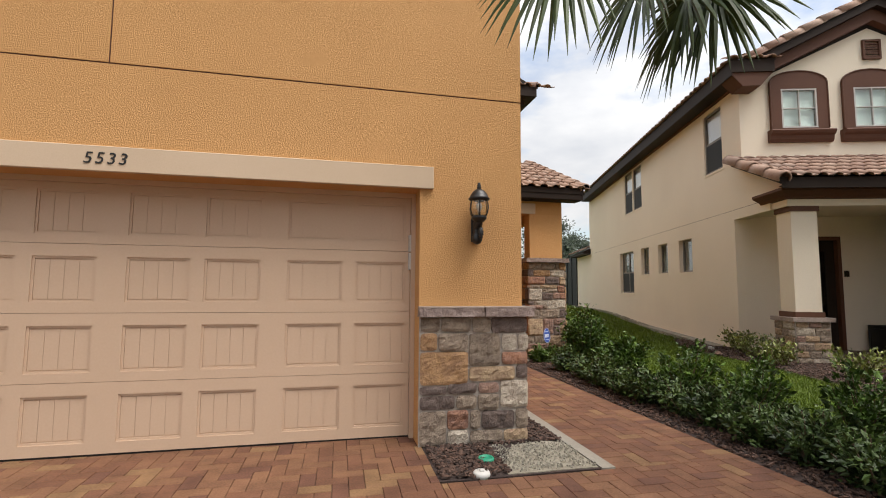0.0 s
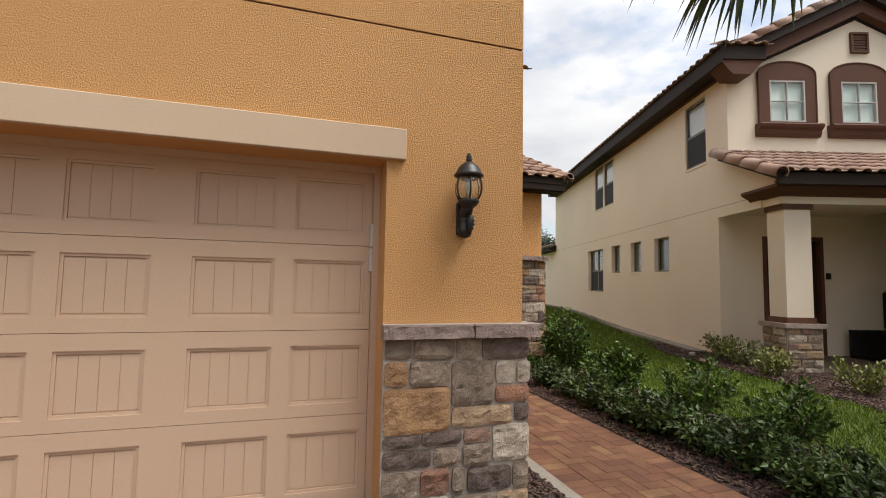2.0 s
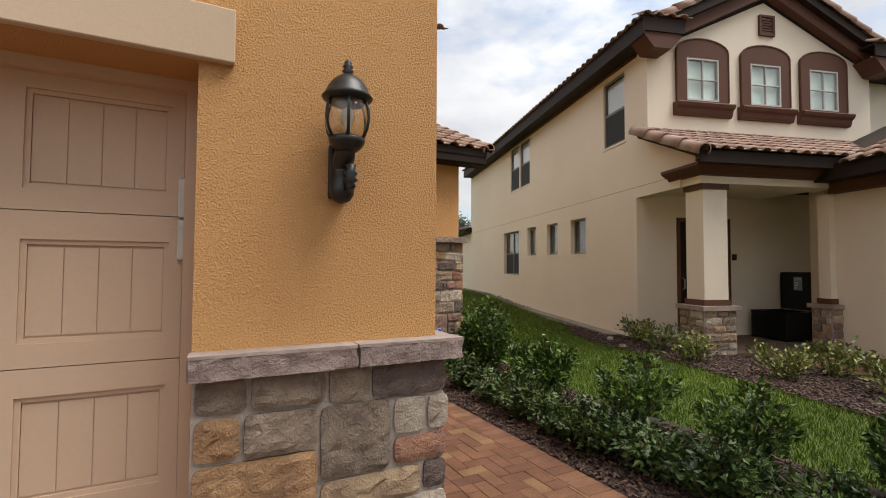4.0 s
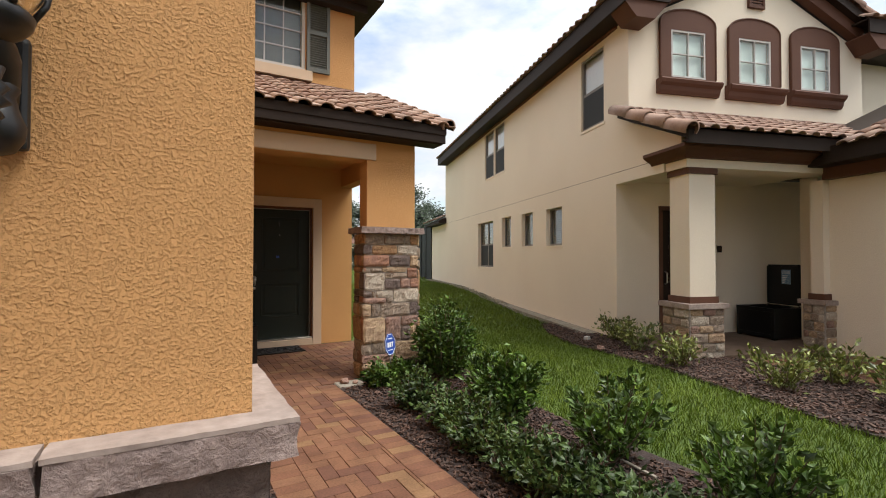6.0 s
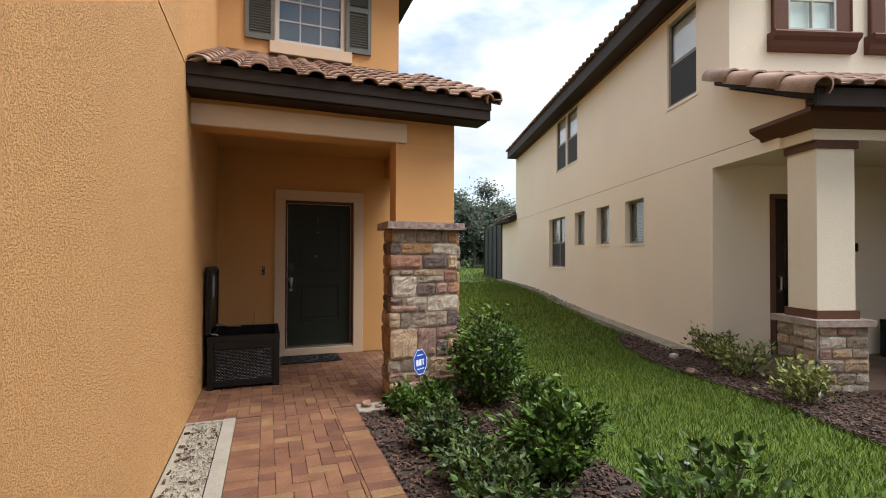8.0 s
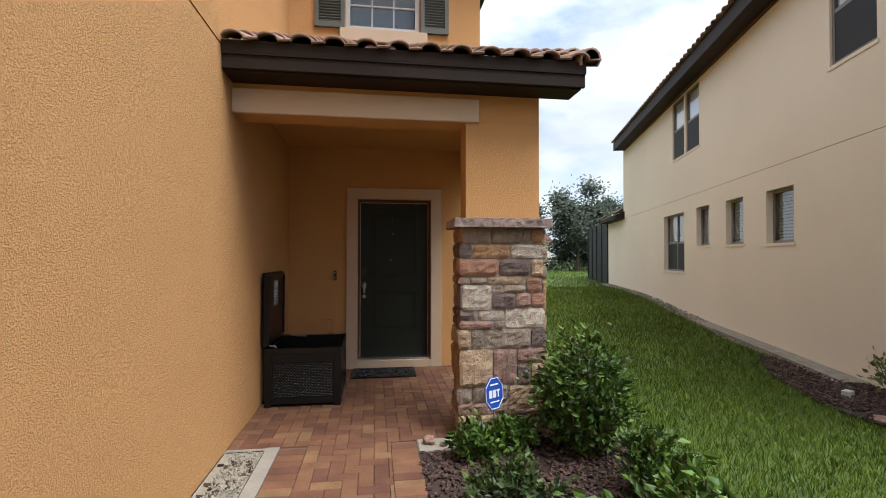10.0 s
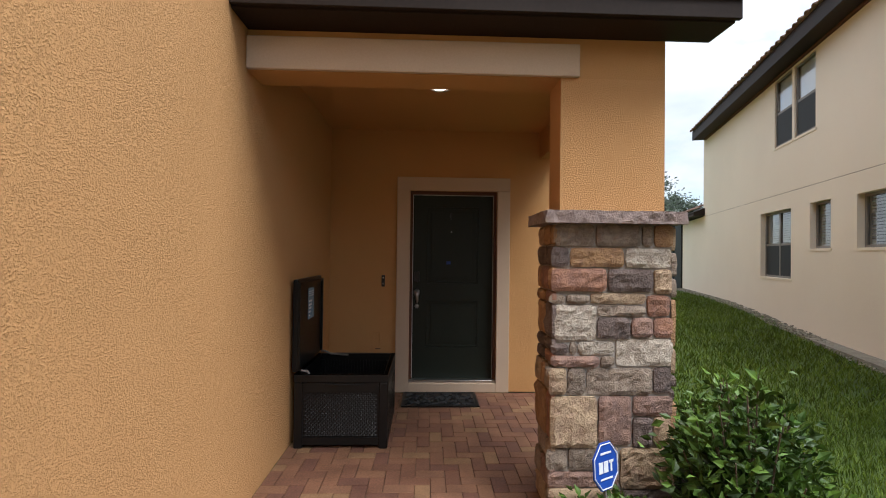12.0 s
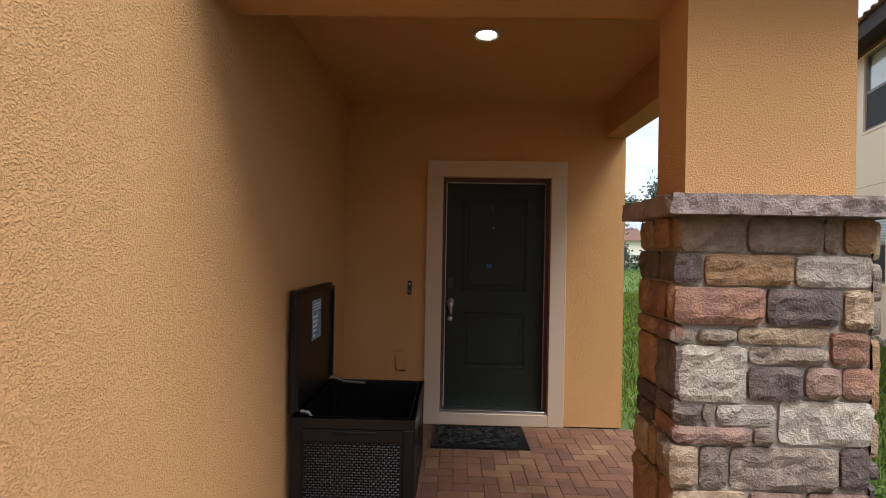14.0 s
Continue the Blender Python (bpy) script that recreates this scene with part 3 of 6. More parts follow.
def porch_pillar():
    structure("porch_pillar_stucco", box(4.415, 5.04, 8.6, 8.84, 1.735, 2.54), M_STUCCO, "ochre stucco upper part of the porch pillar", "pillar")
    s = thing("porch_pillar", "porch pillar clad in mixed grey and rust stone", "pillar", kind="structure")
    part("core", box(4.375, 5.055, 8.545, 8.86, 0, 1.677), M_MORTAR, s)
    for text in (
            "g 437-460 155-167.5; g 461-487 155-167.5; g 488-494 155-167.5; o 495-506 155-167.5; d 435-445 143-154; o 446-477 143-154; w 478-505 143-154",
            "r 435-467 129-142; d 468-494 129-142; t 495-505 128-142; g 434-443 122-127; g 444-457 122-127; t 458-490 122-128; r 491-504 115-127; g 462-490 115-121",
            "w 437-461 101-121; d 462-481 102-114; m 482-494 103-114; r 495-506 103-114; d 435-445 93-99; g 446-450 93-100; w 451-472 93-100; w 473-506 86.5-102",
            "m 435-463 86-92; g 464-472 86-92; t 434-444 70-85; g 445-455 70-85; g 456-494 70-85; d 495-505 71-85.5; t 435-462 40-69; m 463-482 41.5-69",
            "m 483-506 58-69; d 483-494 40-57; t 495-505 41.5-57; g 433-445 27-39; g 446-475 27-40; t 476-507 16.5-39.5; m 434-475 17.5-26; d 476-506 9.5-15.5",
            "t 434-475 10-16.5; m 434-468 0.5-9; g 469-506 0.5-8.5"):
        mosaic(text, 4.715, pose(4.715, 8.547, 0), s, 0.027)
    f2 = [(0.123, "t 25 o 25 o 11"), (0.12, "d 33 d 27"), (0.143, "o 24 r 29 o 14"), (0.072, "o 31 r 24"), (0.20, "o 30 d 26"),
          (0.077, "d 25 d 24"), (0.077, "d 30 r 32"), (0.155, "t 25 o 13 g 24"), (0.285, "o 37 r 21"), (0.12, "g 40 t 24"), (0.15, "g 22 m 34"), (0.155, "t 40 g 20")]
    stones(f2, 0.35, 1.677, pose(4.377, 8.70, 0, 0, 0, -90), s, 0.034)
    stones(f2[::-1], 0.35, 1.677, pose(5.053, 8.70, 0, 0, 0, 90), s, 0.034)
    back = [(0.13, "g 25 g 25 o 20"), (0.22, "r 34 d 29 t 9"), (0.17, "g 11 t 31 r 14"), (0.25, "w 27 d 22 r 22"), (0.23, "d 15 w 24 w 32"), (0.30, "t 23 g 37 d 12"), (0.377, "t 27 m 21 m 24")]
    stones(back, 0.70, 1.677, pose(4.715, 8.858, 0, 0, 0, 180), s, 0.034)
    cap = thing("pillar_cap", "rough greyish-pink stone cap on the porch pillar", "stone ledge", kind="structure")
    part("cap_piece", cap_slab(4.30, 4.70, 8.455, 8.93, 1.677, 1.75, 0.012, 11), M_CAP_ROUGH, cap)
    part("cap_piece", cap_slab(4.706, 5.10, 8.455, 8.93, 1.677, 1.75, 0.012, 13), M_CAP_ROUGH, cap)


porch_pillar()


# ---- roofs ----
def tile_mesh(w=0.235, l=0.40):
    """One S-shaped clay tile: its length runs up +y, a round barrel and a flat pan."""
    prof = []
    for i in range(9):
        a = math.pi * i / 8
        prof.append((-w / 2 + 0.075 - 0.075 * math.cos(a), 0.047 * math.sin(a)))
    prof += [(0.05 - 0.02, 0.0 - 0.002), (w / 2 + 0.012, 0.008)]
    bm = bmesh.new()
    r0 = [bm.verts.new((x, 0, z + 0.024)) for x, z in prof]
    r1 = [bm.verts.new((x * 0.97, l, z * 0.9 + 0.0)) for x, z in prof]
    rb = [bm.verts.new((x, 0.001, z + 0.006)) for x, z in prof]
    rc = [bm.verts.new((x, l * 0.5, z * 0.95 - 0.004)) for x, z in prof]
    for i in range(len(prof) - 1):
        bm.faces.new((r0[i], r0[i + 1], r1[i + 1], r1[i]))
        bm.faces.new((rb[i + 1], rb[i], r0[i], r0[i + 1]))
        bm.faces.new((rb[i], rb[i + 1], rc[i + 1], rc[i]))
    return mesh_of("tile", bm)


TILE_ME = tile_mesh()
TILE_ME.materials.append(M_TILE)
TILE_ME.polygons.foreach_set("use_smooth", [True] * len(TILE_ME.polygons))


def barrel_mesh(l=0.42, r=0.085):
    bm = bmesh.new()
    rings = []
    for y, k, dz in ((0.0, 0.82, 0.0), (0.0, 1.0, 0.0), (l, 0.86, -0.02), (l, 0.7, -0.02)):
        rings.append([bm.verts.new((r * k * math.cos(a), y, r * k * math.sin(a) * 1.05 + dz)) for a in [math.pi * (-0.18 + 1.36 * i / 10) for i in range(11)]])
    for a, b in zip(rings, rings[1:]):
        for i in range(10):
            bm.faces.new((a[i], a[i + 1], b[i + 1], b[i]))
    return mesh_of("ridge_tile", bm)


BARREL_ME = barrel_mesh()
BARREL_ME.materials.append(M_TILE)
BARREL_ME.polygons.foreach_set("use_smooth", [True] * len(BARREL_ME.polygons))


def tile_field(parent, m, cols, rows, pitch=0.235, step=0.335):
    """Tiles on a slope: m has x along the eave and y up the slope."""
    rng = random.Random(cols * 31 + rows)
    for r in range(rows):
        for c in range(cols):
            ob = new("roof_tile", TILE_ME)
            ob.parent = parent
            ob.matrix_basis = m @ pose((c + 0.5) * pitch + rng.uniform(-0.004, 0.004), r * step + rng.uniform(-0.008, 0.008), 0.004 + 0.002 * (r % 2), 0, 0, rng.uniform(-0.7, 0.7))


def cap_run(parent, a, b, first=True, scale=1.0):
    """Barrel tiles from a up to b."""
    a, b = Vector(a), Vector(b)
    d = b - a
    n = max(1, round(d.length / (0.34 * scale)))
    y = d.normalized()
    x = y.cross(Vector((0, 0, 1))).normalized()
    z = x.cross(y)
    rot = Matrix((x, y, z)).transposed().to_4x4()
    for i in range(n):
        ob = new("ridge_tile", BARREL_ME)
        ob.parent = parent
        ob.matrix_basis = Matrix.Translation(a + d * (i / n)) @ rot @ Matrix.Diagonal((scale, scale, scale, 1))


def porch_roof():
    r = thing("porch_roof", "clay tile porch roof with dark brown fascia", "roof", kind="structure")
    sl = math.atan2(1.11, 2.50)
    part("deck", prism([(8.36, 2.95), (10.85, 4.07), (10.85, 3.97), (8.36, 2.86)], "x", GX + 0.002, 5.30), M_BROWN, r)
    part("fascia", box(GX + 0.002, 5.328, 8.33, 8.36, 2.785, 2.985, bevel=0.004), M_BROWN, r)
    part("fascia_lip", box(GX + 0.002, 5.33, 8.316, 8.33, 2.886, 2.90), M_BROWN, r)
    part("fascia_cap", box(GX + 0.002, 5.33, 8.314, 8.33, 2.90, 2.983), M_BROWN, r)
    part("side_fascia", prism([(8.36, 2.79), (8.36, 2.985), (10.85, 4.10), (10.85, 3.88)], "x", 5.304, 5.328), M_BROWN, r)
    part("soffit", boxes((GX + 0.002, 5.304, 8.36, 8.6, 2.775, 2.80)), M_BROWN, r)
    part("frieze_board", boxes((GX + 0.002, 5.302, 8.362, 8.39, 2.80, 2.84)), M_BROWN, r)
    part("flashing", prism([(10.80, 4.09), (10.85, 4.09), (10.85, 4.17)], "x", GX + 0.002, 5.03), M_BROWN2, r, "brown metal flashing strip")
    m = pose(GX + 0.01, 8.28, 2.965, math.degrees(sl), 0, 0)
    tile_field(r, m, 12, 8)
    cap_run(r, (5.345, 8.27, 2.985), (5.345, 10.86, 4.13))
    u = thing("upper_roof", "clay tile roof edge over the upper floor", "roof", kind="structure")
    part("fascia", boxes((GX + 0.4, 5.40, 10.44, 10.47, 5.56, 5.78), (5.37, 5.40, 10.47, 24.5, 5.56, 5.78)), M_BROWN, u)
    part("soffit", boxes((GX + 0.37, 5.37, 10.47, 10.85, 5.55, 5.58), (5.04, 5.37, 10.85, 24.5, 5.55, 5.58)), M_BROWN, u)
    part("moulding", boxes((GX + 0.37, 5.20, 10.68, 10.85, 5.42, 5.55), (5.06, 5.22, 10.85, 24.4, 5.42, 5.55)), M_BROWN, u)
    part("deck", prism([(-5.4, 5.78), (5.40, 5.78), (0.0, 8.4)], "y", 10.47, 24.5), M_BROWN, u)
    tile_field(u, pose(GX + 0.40, 10.40, 5.78, 23, 0, 0), 12, 1)
    cap_run(u, (5.40, 10.42, 5.80), (4.2, 11.6, 6.35))


porch_roof()


# ---- front door and porch fittings ----
def front_door():
    d = thing("door_1", "closed dark green two-panel front door", "door", kind="structure")
    part("door_frame", boxes((3.455, 3.482, 11.03, 11.17, 0.10, 2.19), (4.379, 4.405, 11.03, 11.17, 0.10, 2.19), (3.482, 4.379, 11.03, 11.17, 2.155, 2.19)), M_BROWN2, d)
    part("threshold", box(3.458, 4.402, 10.99, 11.17, 0.10, 0.125, bevel=0.004), M_CHROME, d, "worn metal threshold")
    part("weather_strip", boxes((3.482, 3.489, 11.07, 11.08, 0.125, 2.155), (4.372, 4.379, 11.07, 11.08, 0.125, 2.155), (3.489, 4.372, 11.07, 11.08, 2.148, 2.155)), M_WHITE, d)
    holes = [(3.635, 4.215, 1.175, 2.02), (3.635, 4.215, 0.47, 0.985)]
    leaf = part("door_leaf", wall_bm("x", 3.489, 4.372, 11.085, 11.125, 0.125, 2.148, holes), M_GREEN_DOOR, d)
    for a, b, z0, z1 in holes:
        bm = box(a, b, 11.10, 11.12, z0, z1)
        for s in ((a, b, z0, z0 + 0.02), (a, b, z1 - 0.02, z1), (a, a + 0.02, z0 + 0.02, z1 - 0.02), (b - 0.02, b, z0 + 0.02, z1 - 0.02)):
            add_box(bm, s[0], s[1], 11.092, 11.10, s[2], s[3], bevel=0.003)
        add_box(bm, a + 0.05, b - 0.05, 11.094, 11.10, z0 + 0.05, z1 - 0.05, bevel=0.004)
        part("door_panel", bm, M_GREEN_DOOR, leaf)
    part("keypad_lock", box(3.505, 3.565, 11.055, 11.085, 1.19, 1.30, bevel=0.008, seg=2), M_BLACK, d, "black keypad deadbolt")
    h = part("handle_set", tube([(3.535, 11.085, 1.075), (3.535, 11.05, 1.07), (3.535, 11.03, 1.06), (3.537, 11.03, 1.02), (3.540, 11.035, 0.98), (3.538, 11.04, 0.955)], [0.016, 0.024, 0.031, 0.019, 0.014, 0.009]), M_CHROME, d, "satin nickel curved handle", smooth=True)
    rose = part("rose", lathe([(0.034, 0), (0.034, 0.008), (0.026, 0.02), (0.012, 0.026)], 20), M_CHROME, h, smooth=True)
    rose.matrix_basis = pose(3.535, 11.085, 1.075, 90, 0, 0)
    rose2 = part("rose", lathe([(0.024, 0), (0.024, 0.008), (0.018, 0.016), (0.008, 0.02)], 20), M_CHROME, h, smooth=True)
    rose2.matrix_basis = pose(3.535, 11.085, 0.92, 90, 0, 0)
    part("door_knocker", boxes((3.895, 3.917, 11.075, 11.092, 1.905, 1.96), (3.902, 3.912, 11.06, 11.078, 1.88, 1.93)), M_BLACK, d)
    part("peephole", box(3.905, 3.917, 11.082, 11.093, 1.74, 1.752, bevel=0.003), M_CHROME, d)
    part("sticker", box(3.86, 3.905, 11.0905, 11.093, 1.385, 1.418), M_BLUE, d, "small blue sticker")
    t = thing("door_casing", "tan flat casing round the front door", "door trim", kind="structure")
    part("casing_side", box(3.312, 3.455, 10.965, 11.0, 0, 2.19, bevel=0.003), M_TRIM, t)
    part("casing_side", box(4.405, 4.545, 10.965, 11.0, 0, 2.19, bevel=0.003), M_TRIM, t)
    part("casing_head", box(3.312, 4.545, 10.965, 11.0, 2.19, 2.335, bevel=0.003), M_TRIM, t)
    part("casing_sill", box(3.455, 4.405, 10.968, 11.17, 0, 0.10, bevel=0.003), M_TRIM, t)


front_door()

bell = thing("doorbell", "small black video doorbell on the ochre wall", "doorbell", at=(3.17, 11.0, 1.20))
part("body", box(-0.018, 0.018, -0.022, 0, -0.062, 0.062, bevel=0.005, seg=2), M_BLACK, bell)
part("lens", lathe([(0.009, 0), (0.009, 0.003), (0.004, 0.005)], 14), M_CHROME, bell).matrix_basis = pose(0, -0.022, 0.035, 90, 0, 0)
part("button", lathe([(0.010, 0), (0.010, 0.003)], 14), M_BRONZE, bell).matrix_basis = pose(0, -0.022, -0.03, 90, 0, 0)

plate = thing("outlet_cover", "ochre-painted outlet cover on the porch wall", "outlet", at=(3.10, 11.0, 0.555))
part("plate", box(-0.04, 0.04, -0.022, 0, -0.085, 0.085, bevel=0.004), M_STUCCO_FINE, plate)
part("cord_clip", box(-0.005, 0.05, -0.03, -0.022, -0.092, -0.084), M_STEM, plate)

dl = thing("porch_downlight", "lit round recessed light in the porch ceiling", "ceiling light", at=(3.73, 9.67, 2.85))
part("trim_ring", lathe([(0.082, 0.0), (0.088, -0.006), (0.075, -0.012), (0.062, -0.006), (0.06, 0.0)], 28), M_WHITE, dl, smooth=True)
part("lens", lathe([(0.058, -0.002), (0.05, -0.007), (0.02, -0.009)], 24), M_LED, dl, "glowing warm white lens")


def door_mat():
    m = thing("door_mat", "black rubber scroll doormat on the pavers", "doormat", at=(3.79, 10.70, 0.0))
    part("base", box(-0.385, 0.385, -0.235, 0.235, 0.001, 0.009, bevel=0.003), M_RESIN, m)
    part("border", boxes((-0.385, 0.385, -0.235, -0.215, 0.009, 0.016), (-0.385, 0.385, 0.215, 0.235, 0.009, 0.016), (-0.385, -0.365, -0.215, 0.215, 0.009, 0.016), (0.365, 0.385, -0.215, 0.215, 0.009, 0.016)), M_RESIN, m)
    rng = random.Random(5)
    bm = bmesh.new()
    for k in range(80):
        r, a0 = rng.uniform(0.02, 0.06), rng.uniform(0, 6.28)
        cx, cy = rng.uniform(r - 0.36, 0.36 - r), rng.uniform(r - 0.21, 0.21 - r)
        pts = [(cx + r * math.cos(a0 + i * 0.5), cy + r * math.sin(a0 + i * 0.5)) for i in range(8)]
        for p, q in zip(pts, pts[1:]):
            d = (Vector(q) - Vector(p)).normalized() * 0.003
            v = [bm.verts.new((x, y, z)) for x, y, z in ((p[0] - d.y, p[1] + d.x, 0.009), (p[0] + d.y, p[1] - d.x, 0.009), (q[0] + d.y, q[1] - d.x, 0.009), (q[0] - d.y, q[1] + d.x, 0.009),
                                                         (p[0], p[1], 0.017), (q[0], q[1], 0.017))]
            bm.faces.new((v[0], v[4], v[5], v[3]))
            bm.faces.new((v[1], v[2], v[5], v[4]))
    tagged(part("scroll_pattern", bm, M_BLACK, m), kind="stuff")


door_mat()


def storage_box(at, w, d, h, label, detail=True):
    """A resin deck box, its hinge along x = 0 and the lid standing open."""
    b = thing("storage_box", label, "storage box", at=at)
    bm = bmesh.new()
    t = 0.022
    for a in ((0, w, 0, t, 0.03, h), (0, w, d - t, d, 0.03, h), (0, t, t, d - t, 0.03, h), (w - t, w, t, d - t, 0.03, h), (t, w - t, t, d - t, 0.03, 0.05)):
        add_box(bm, *a)
    body = part("body", bm, M_RESIN, b)
    part("rim", boxes((-0.008, w + 0.01, -0.012, 0.03, h - 0.055, h), (-0.008, w + 0.01, d - 0.03, d + 0.012, h - 0.055, h), (-0.008, 0.03, 0.03, d - 0.03, h - 0.055, h), (w - 0.03, w + 0.01, 0.03, d - 0.03, h - 0.055, h)), M_RESIN, b)
    for x0, x1, y0, y1 in ((-0.006, 0.06, -0.014, 0.05), (w - 0.06, w + 0.008, -0.014, 0.05), (-0.006, 0.06, d - 0.05, d + 0.014), (w - 0.06, w + 0.008, d - 0.05, d + 0.014)):
        part("corner_post", box(x0, x1, y0, y1, 0, h - 0.055, bevel=0.006), M_RESIN, b)
    part("base_rail", boxes((0.06, w - 0.06, -0.012, 0.01, 0.03, 0.085), (w - 0.01, w + 0.008, 0.05, d - 0.05, 0.03, 0.085)), M_RESIN, b)
    part("top_rail", boxes((0.06, w - 0.06, -0.012, 0.01, h - 0.13, h - 0.06), (w - 0.01, w + 0.008, 0.05, d - 0.05, h - 0.13, h - 0.06)), M_RESIN, b)
    part("grip", box(w * 0.33, w * 0.70, -0.024, -0.012, h - 0.082, h - 0.066, bevel=0.004), M_RESIN, b)
    if detail:
        bm = bmesh.new()
        n, rows = 20, 22
        sx, sz = (w - 0.14) / n, (h - 0.225) / rows
        for r in range(rows):
            z = 0.09 + r * sz
            for i in range(n - r % 2):
                x = 0.067 + (i + 0.5 * (r % 2)) * sx
                # one bulging strand: its upper side slopes back, its ends dive under the next
                rings = [[bm.verts.new((x + u * sx, y * k, z + v * sz)) for y, v in ((0.0, 0.06), (-0.006, 0.2), (-0.007, 0.5), (-0.002, 0.86), (0.0, 0.88))]
                         for u, k in ((0.0, 0.25), (0.22, 0.9), (0.7, 0.9), (0.92, 0.25))]
                for a, c in zip(rings, rings[1:]):
                    for q in range(4):
                        bm.faces.new((a[q], a[q + 1], c[q + 1], c[q]))
        bmesh.ops.recalc_face_normals(bm, faces=bm.faces)
        part("woven_panel", bm, M_RESIN, b, "wicker-look front panel")
        bm = bmesh.new()
        for i in range(26):
            y = 0.07 + i * (d - 0.14) / 26
            add_box(bm, w - 0.001, w + 0.005, y, y + (d - 0.14) / 26 * 0.72, 0.09, h - 0.135)
        part("woven_panel", bm, M_RESIN, b, "wicker-look side panel")
        bm = bmesh.new()
        for i in range(22):
            x = 0.05 + i * (w - 0.1) / 22
            add_box(bm, x, x + 0.012, d - t - 0.006, d - t, 0.06, h - 0.06)
        part("inner_rib", bm, M_RESIN, b)
    lid = part("lid", box(-0.03, 0.012, 0.0, d, h + 0.015, h + 0.015 + 0.71, bevel=0.012, seg=2), M_RESIN, b)
    part("lid_rim", boxes((0.012, 0.03, 0.0, 0.02, h + 0.03, h + 0.70), (0.012, 0.03, d - 0.02, d, h + 0.03, h + 0.70), (0.012, 0.03, 0.02, d - 0.02, h + 0.68, h + 0.70)), M_RESIN, lid)
    lab = part("label", box(0.012, 0.0145, d * 0.38, d * 0.62, h + 0.38, h + 0.635), M_LABEL, lid, "pale blue and white printed paper label")
    part("label_print", boxes(*[(0.0145, 0.0155, d * 0.40, d * 0.60, h + 0.605 - 0.018 * k, h + 0.612 - 0.018 * k) for k in range(3)], *[(0.0145, 0.0155, d * 0.40, d * (0.46 + 0.02 * k), h + 0.40 + 0.03 * k, h + 0.415 + 0.03 * k) for k in range(5)]), M_SIGNWHITE, lab)
    part("hinge_arm", tube([(0.03, 0.05, h + 0.02), (0.08, 0.05, h + 0.012), (0.10, 0.05, h - 0.02)], 0.009), M_BRONZE, b, "grey plastic hinge arm")
    part("hinge_arm", tube([(0.03, d - 0.05, h + 0.03), (0.07, d - 0.06, h + 0.03), (0.12, d - 0.06, h + 0.005), (0.28, d - 0.06, h - 0.004)], 0.009), M_BRONZE, b, "grey plastic hinge arm")
    return b


storage_box((2.645, 9.51, 0.0), 0.70, 0.80, 0.56, "open black resin storage box against the ochre wall")


def lantern():
    w = thing("wall_lantern", "black coach lantern with curved clear glass on the garage wall", "wall lamp", at=pose(2.185, 4.365, 1.60) @ Matrix.Diagonal((0.95, 0.95, 0.96, 1)))
    part("back_plate", box(-0.038, 0.038, 0.10, 0.125, -0.02, 0.185, bevel=0.010, seg=2), M_BLACK, w)
    arm = [(0, 0.075, 0.05), (0, 0.06, 0.09), (0, 0.045, 0.115), (0, 0.025, 0.13), (0, 0.008, 0.142), (0, 0.0, 0.16)]
    part("arm", tube(arm, [0.03, 0.036, 0.04, 0.038, 0.034, 0.03], 14), M_BLACK, w, smooth=True)
    part("scroll_knob", lathe([(0.006, -0.032), (0.03, -0.022), (0.043, 0.0), (0.045, 0.022), (0.036, 0.045), (0.03, 0.07), (0.036, 0.085), (0.028, 0.10)], 18, (0, 0.058, -0.01)), M_BLACK, w, smooth=True)
    part("arm_ornament", lathe([(0.008, -0.02), (0.02, -0.008), (0.012, 0.004), (0.028, 0.014), (0.016, 0.026), (0.026, 0.038), (0.014, 0.05), (0.02, 0.07)], 16, (0.012, -0.012, 0.02)), M_BLACK, w, smooth=True)
    part("cup", lathe([(0.03, 0.135), (0.05, 0.15), (0.062, 0.165), (0.066, 0.18), (0.058, 0.188)], 24), M_BLACK, w, smooth=True)
    part("glass", lathe([(0.055, 0.188), (0.073, 0.215), (0.08, 0.25), (0.077, 0.285), (0.066, 0.315), (0.06, 0.32), (0.063, 0.31), (0.073, 0.284), (0.076, 0.25), (0.069, 0.216), (0.051, 0.192)], 24), M_LANTERN, w, "clear curved glass", smooth=True)
    for k in range(6):
        a = math.pi / 3 * k + 0.3
        part("rib", tube([(r * math.cos(a), r * math.sin(a), z) for r, z in ((0.062, 0.185), (0.078, 0.215), (0.085, 0.25), (0.082, 0.285), (0.07, 0.318))], 0.0055, 6), M_BLACK, w, smooth=True)
    part("roof", lathe([(0.066, 0.312), (0.088, 0.325), (0.092, 0.332), (0.08, 0.345), (0.072, 0.365), (0.055, 0.39), (0.032, 0.408), (0.018, 0.415)], 24), M_BLACK, w, smooth=True)
    part("finial", lathe([(0.018, 0.413), (0.014, 0.42), (0.022, 0.428), (0.012, 0.436), (0.02, 0.445), (0.011, 0.452), (0.014, 0.46), (0.003, 0.472)], 14), M_BLACK, w, smooth=True)
    part("bulb", lathe([(0.012, 0.19), (0.012, 0.225), (0.022, 0.25), (0.026, 0.27), (0.018, 0.29), (0.004, 0.298)], 16), M_BULB, w, "white frosted bulb", smooth=True)


lantern()


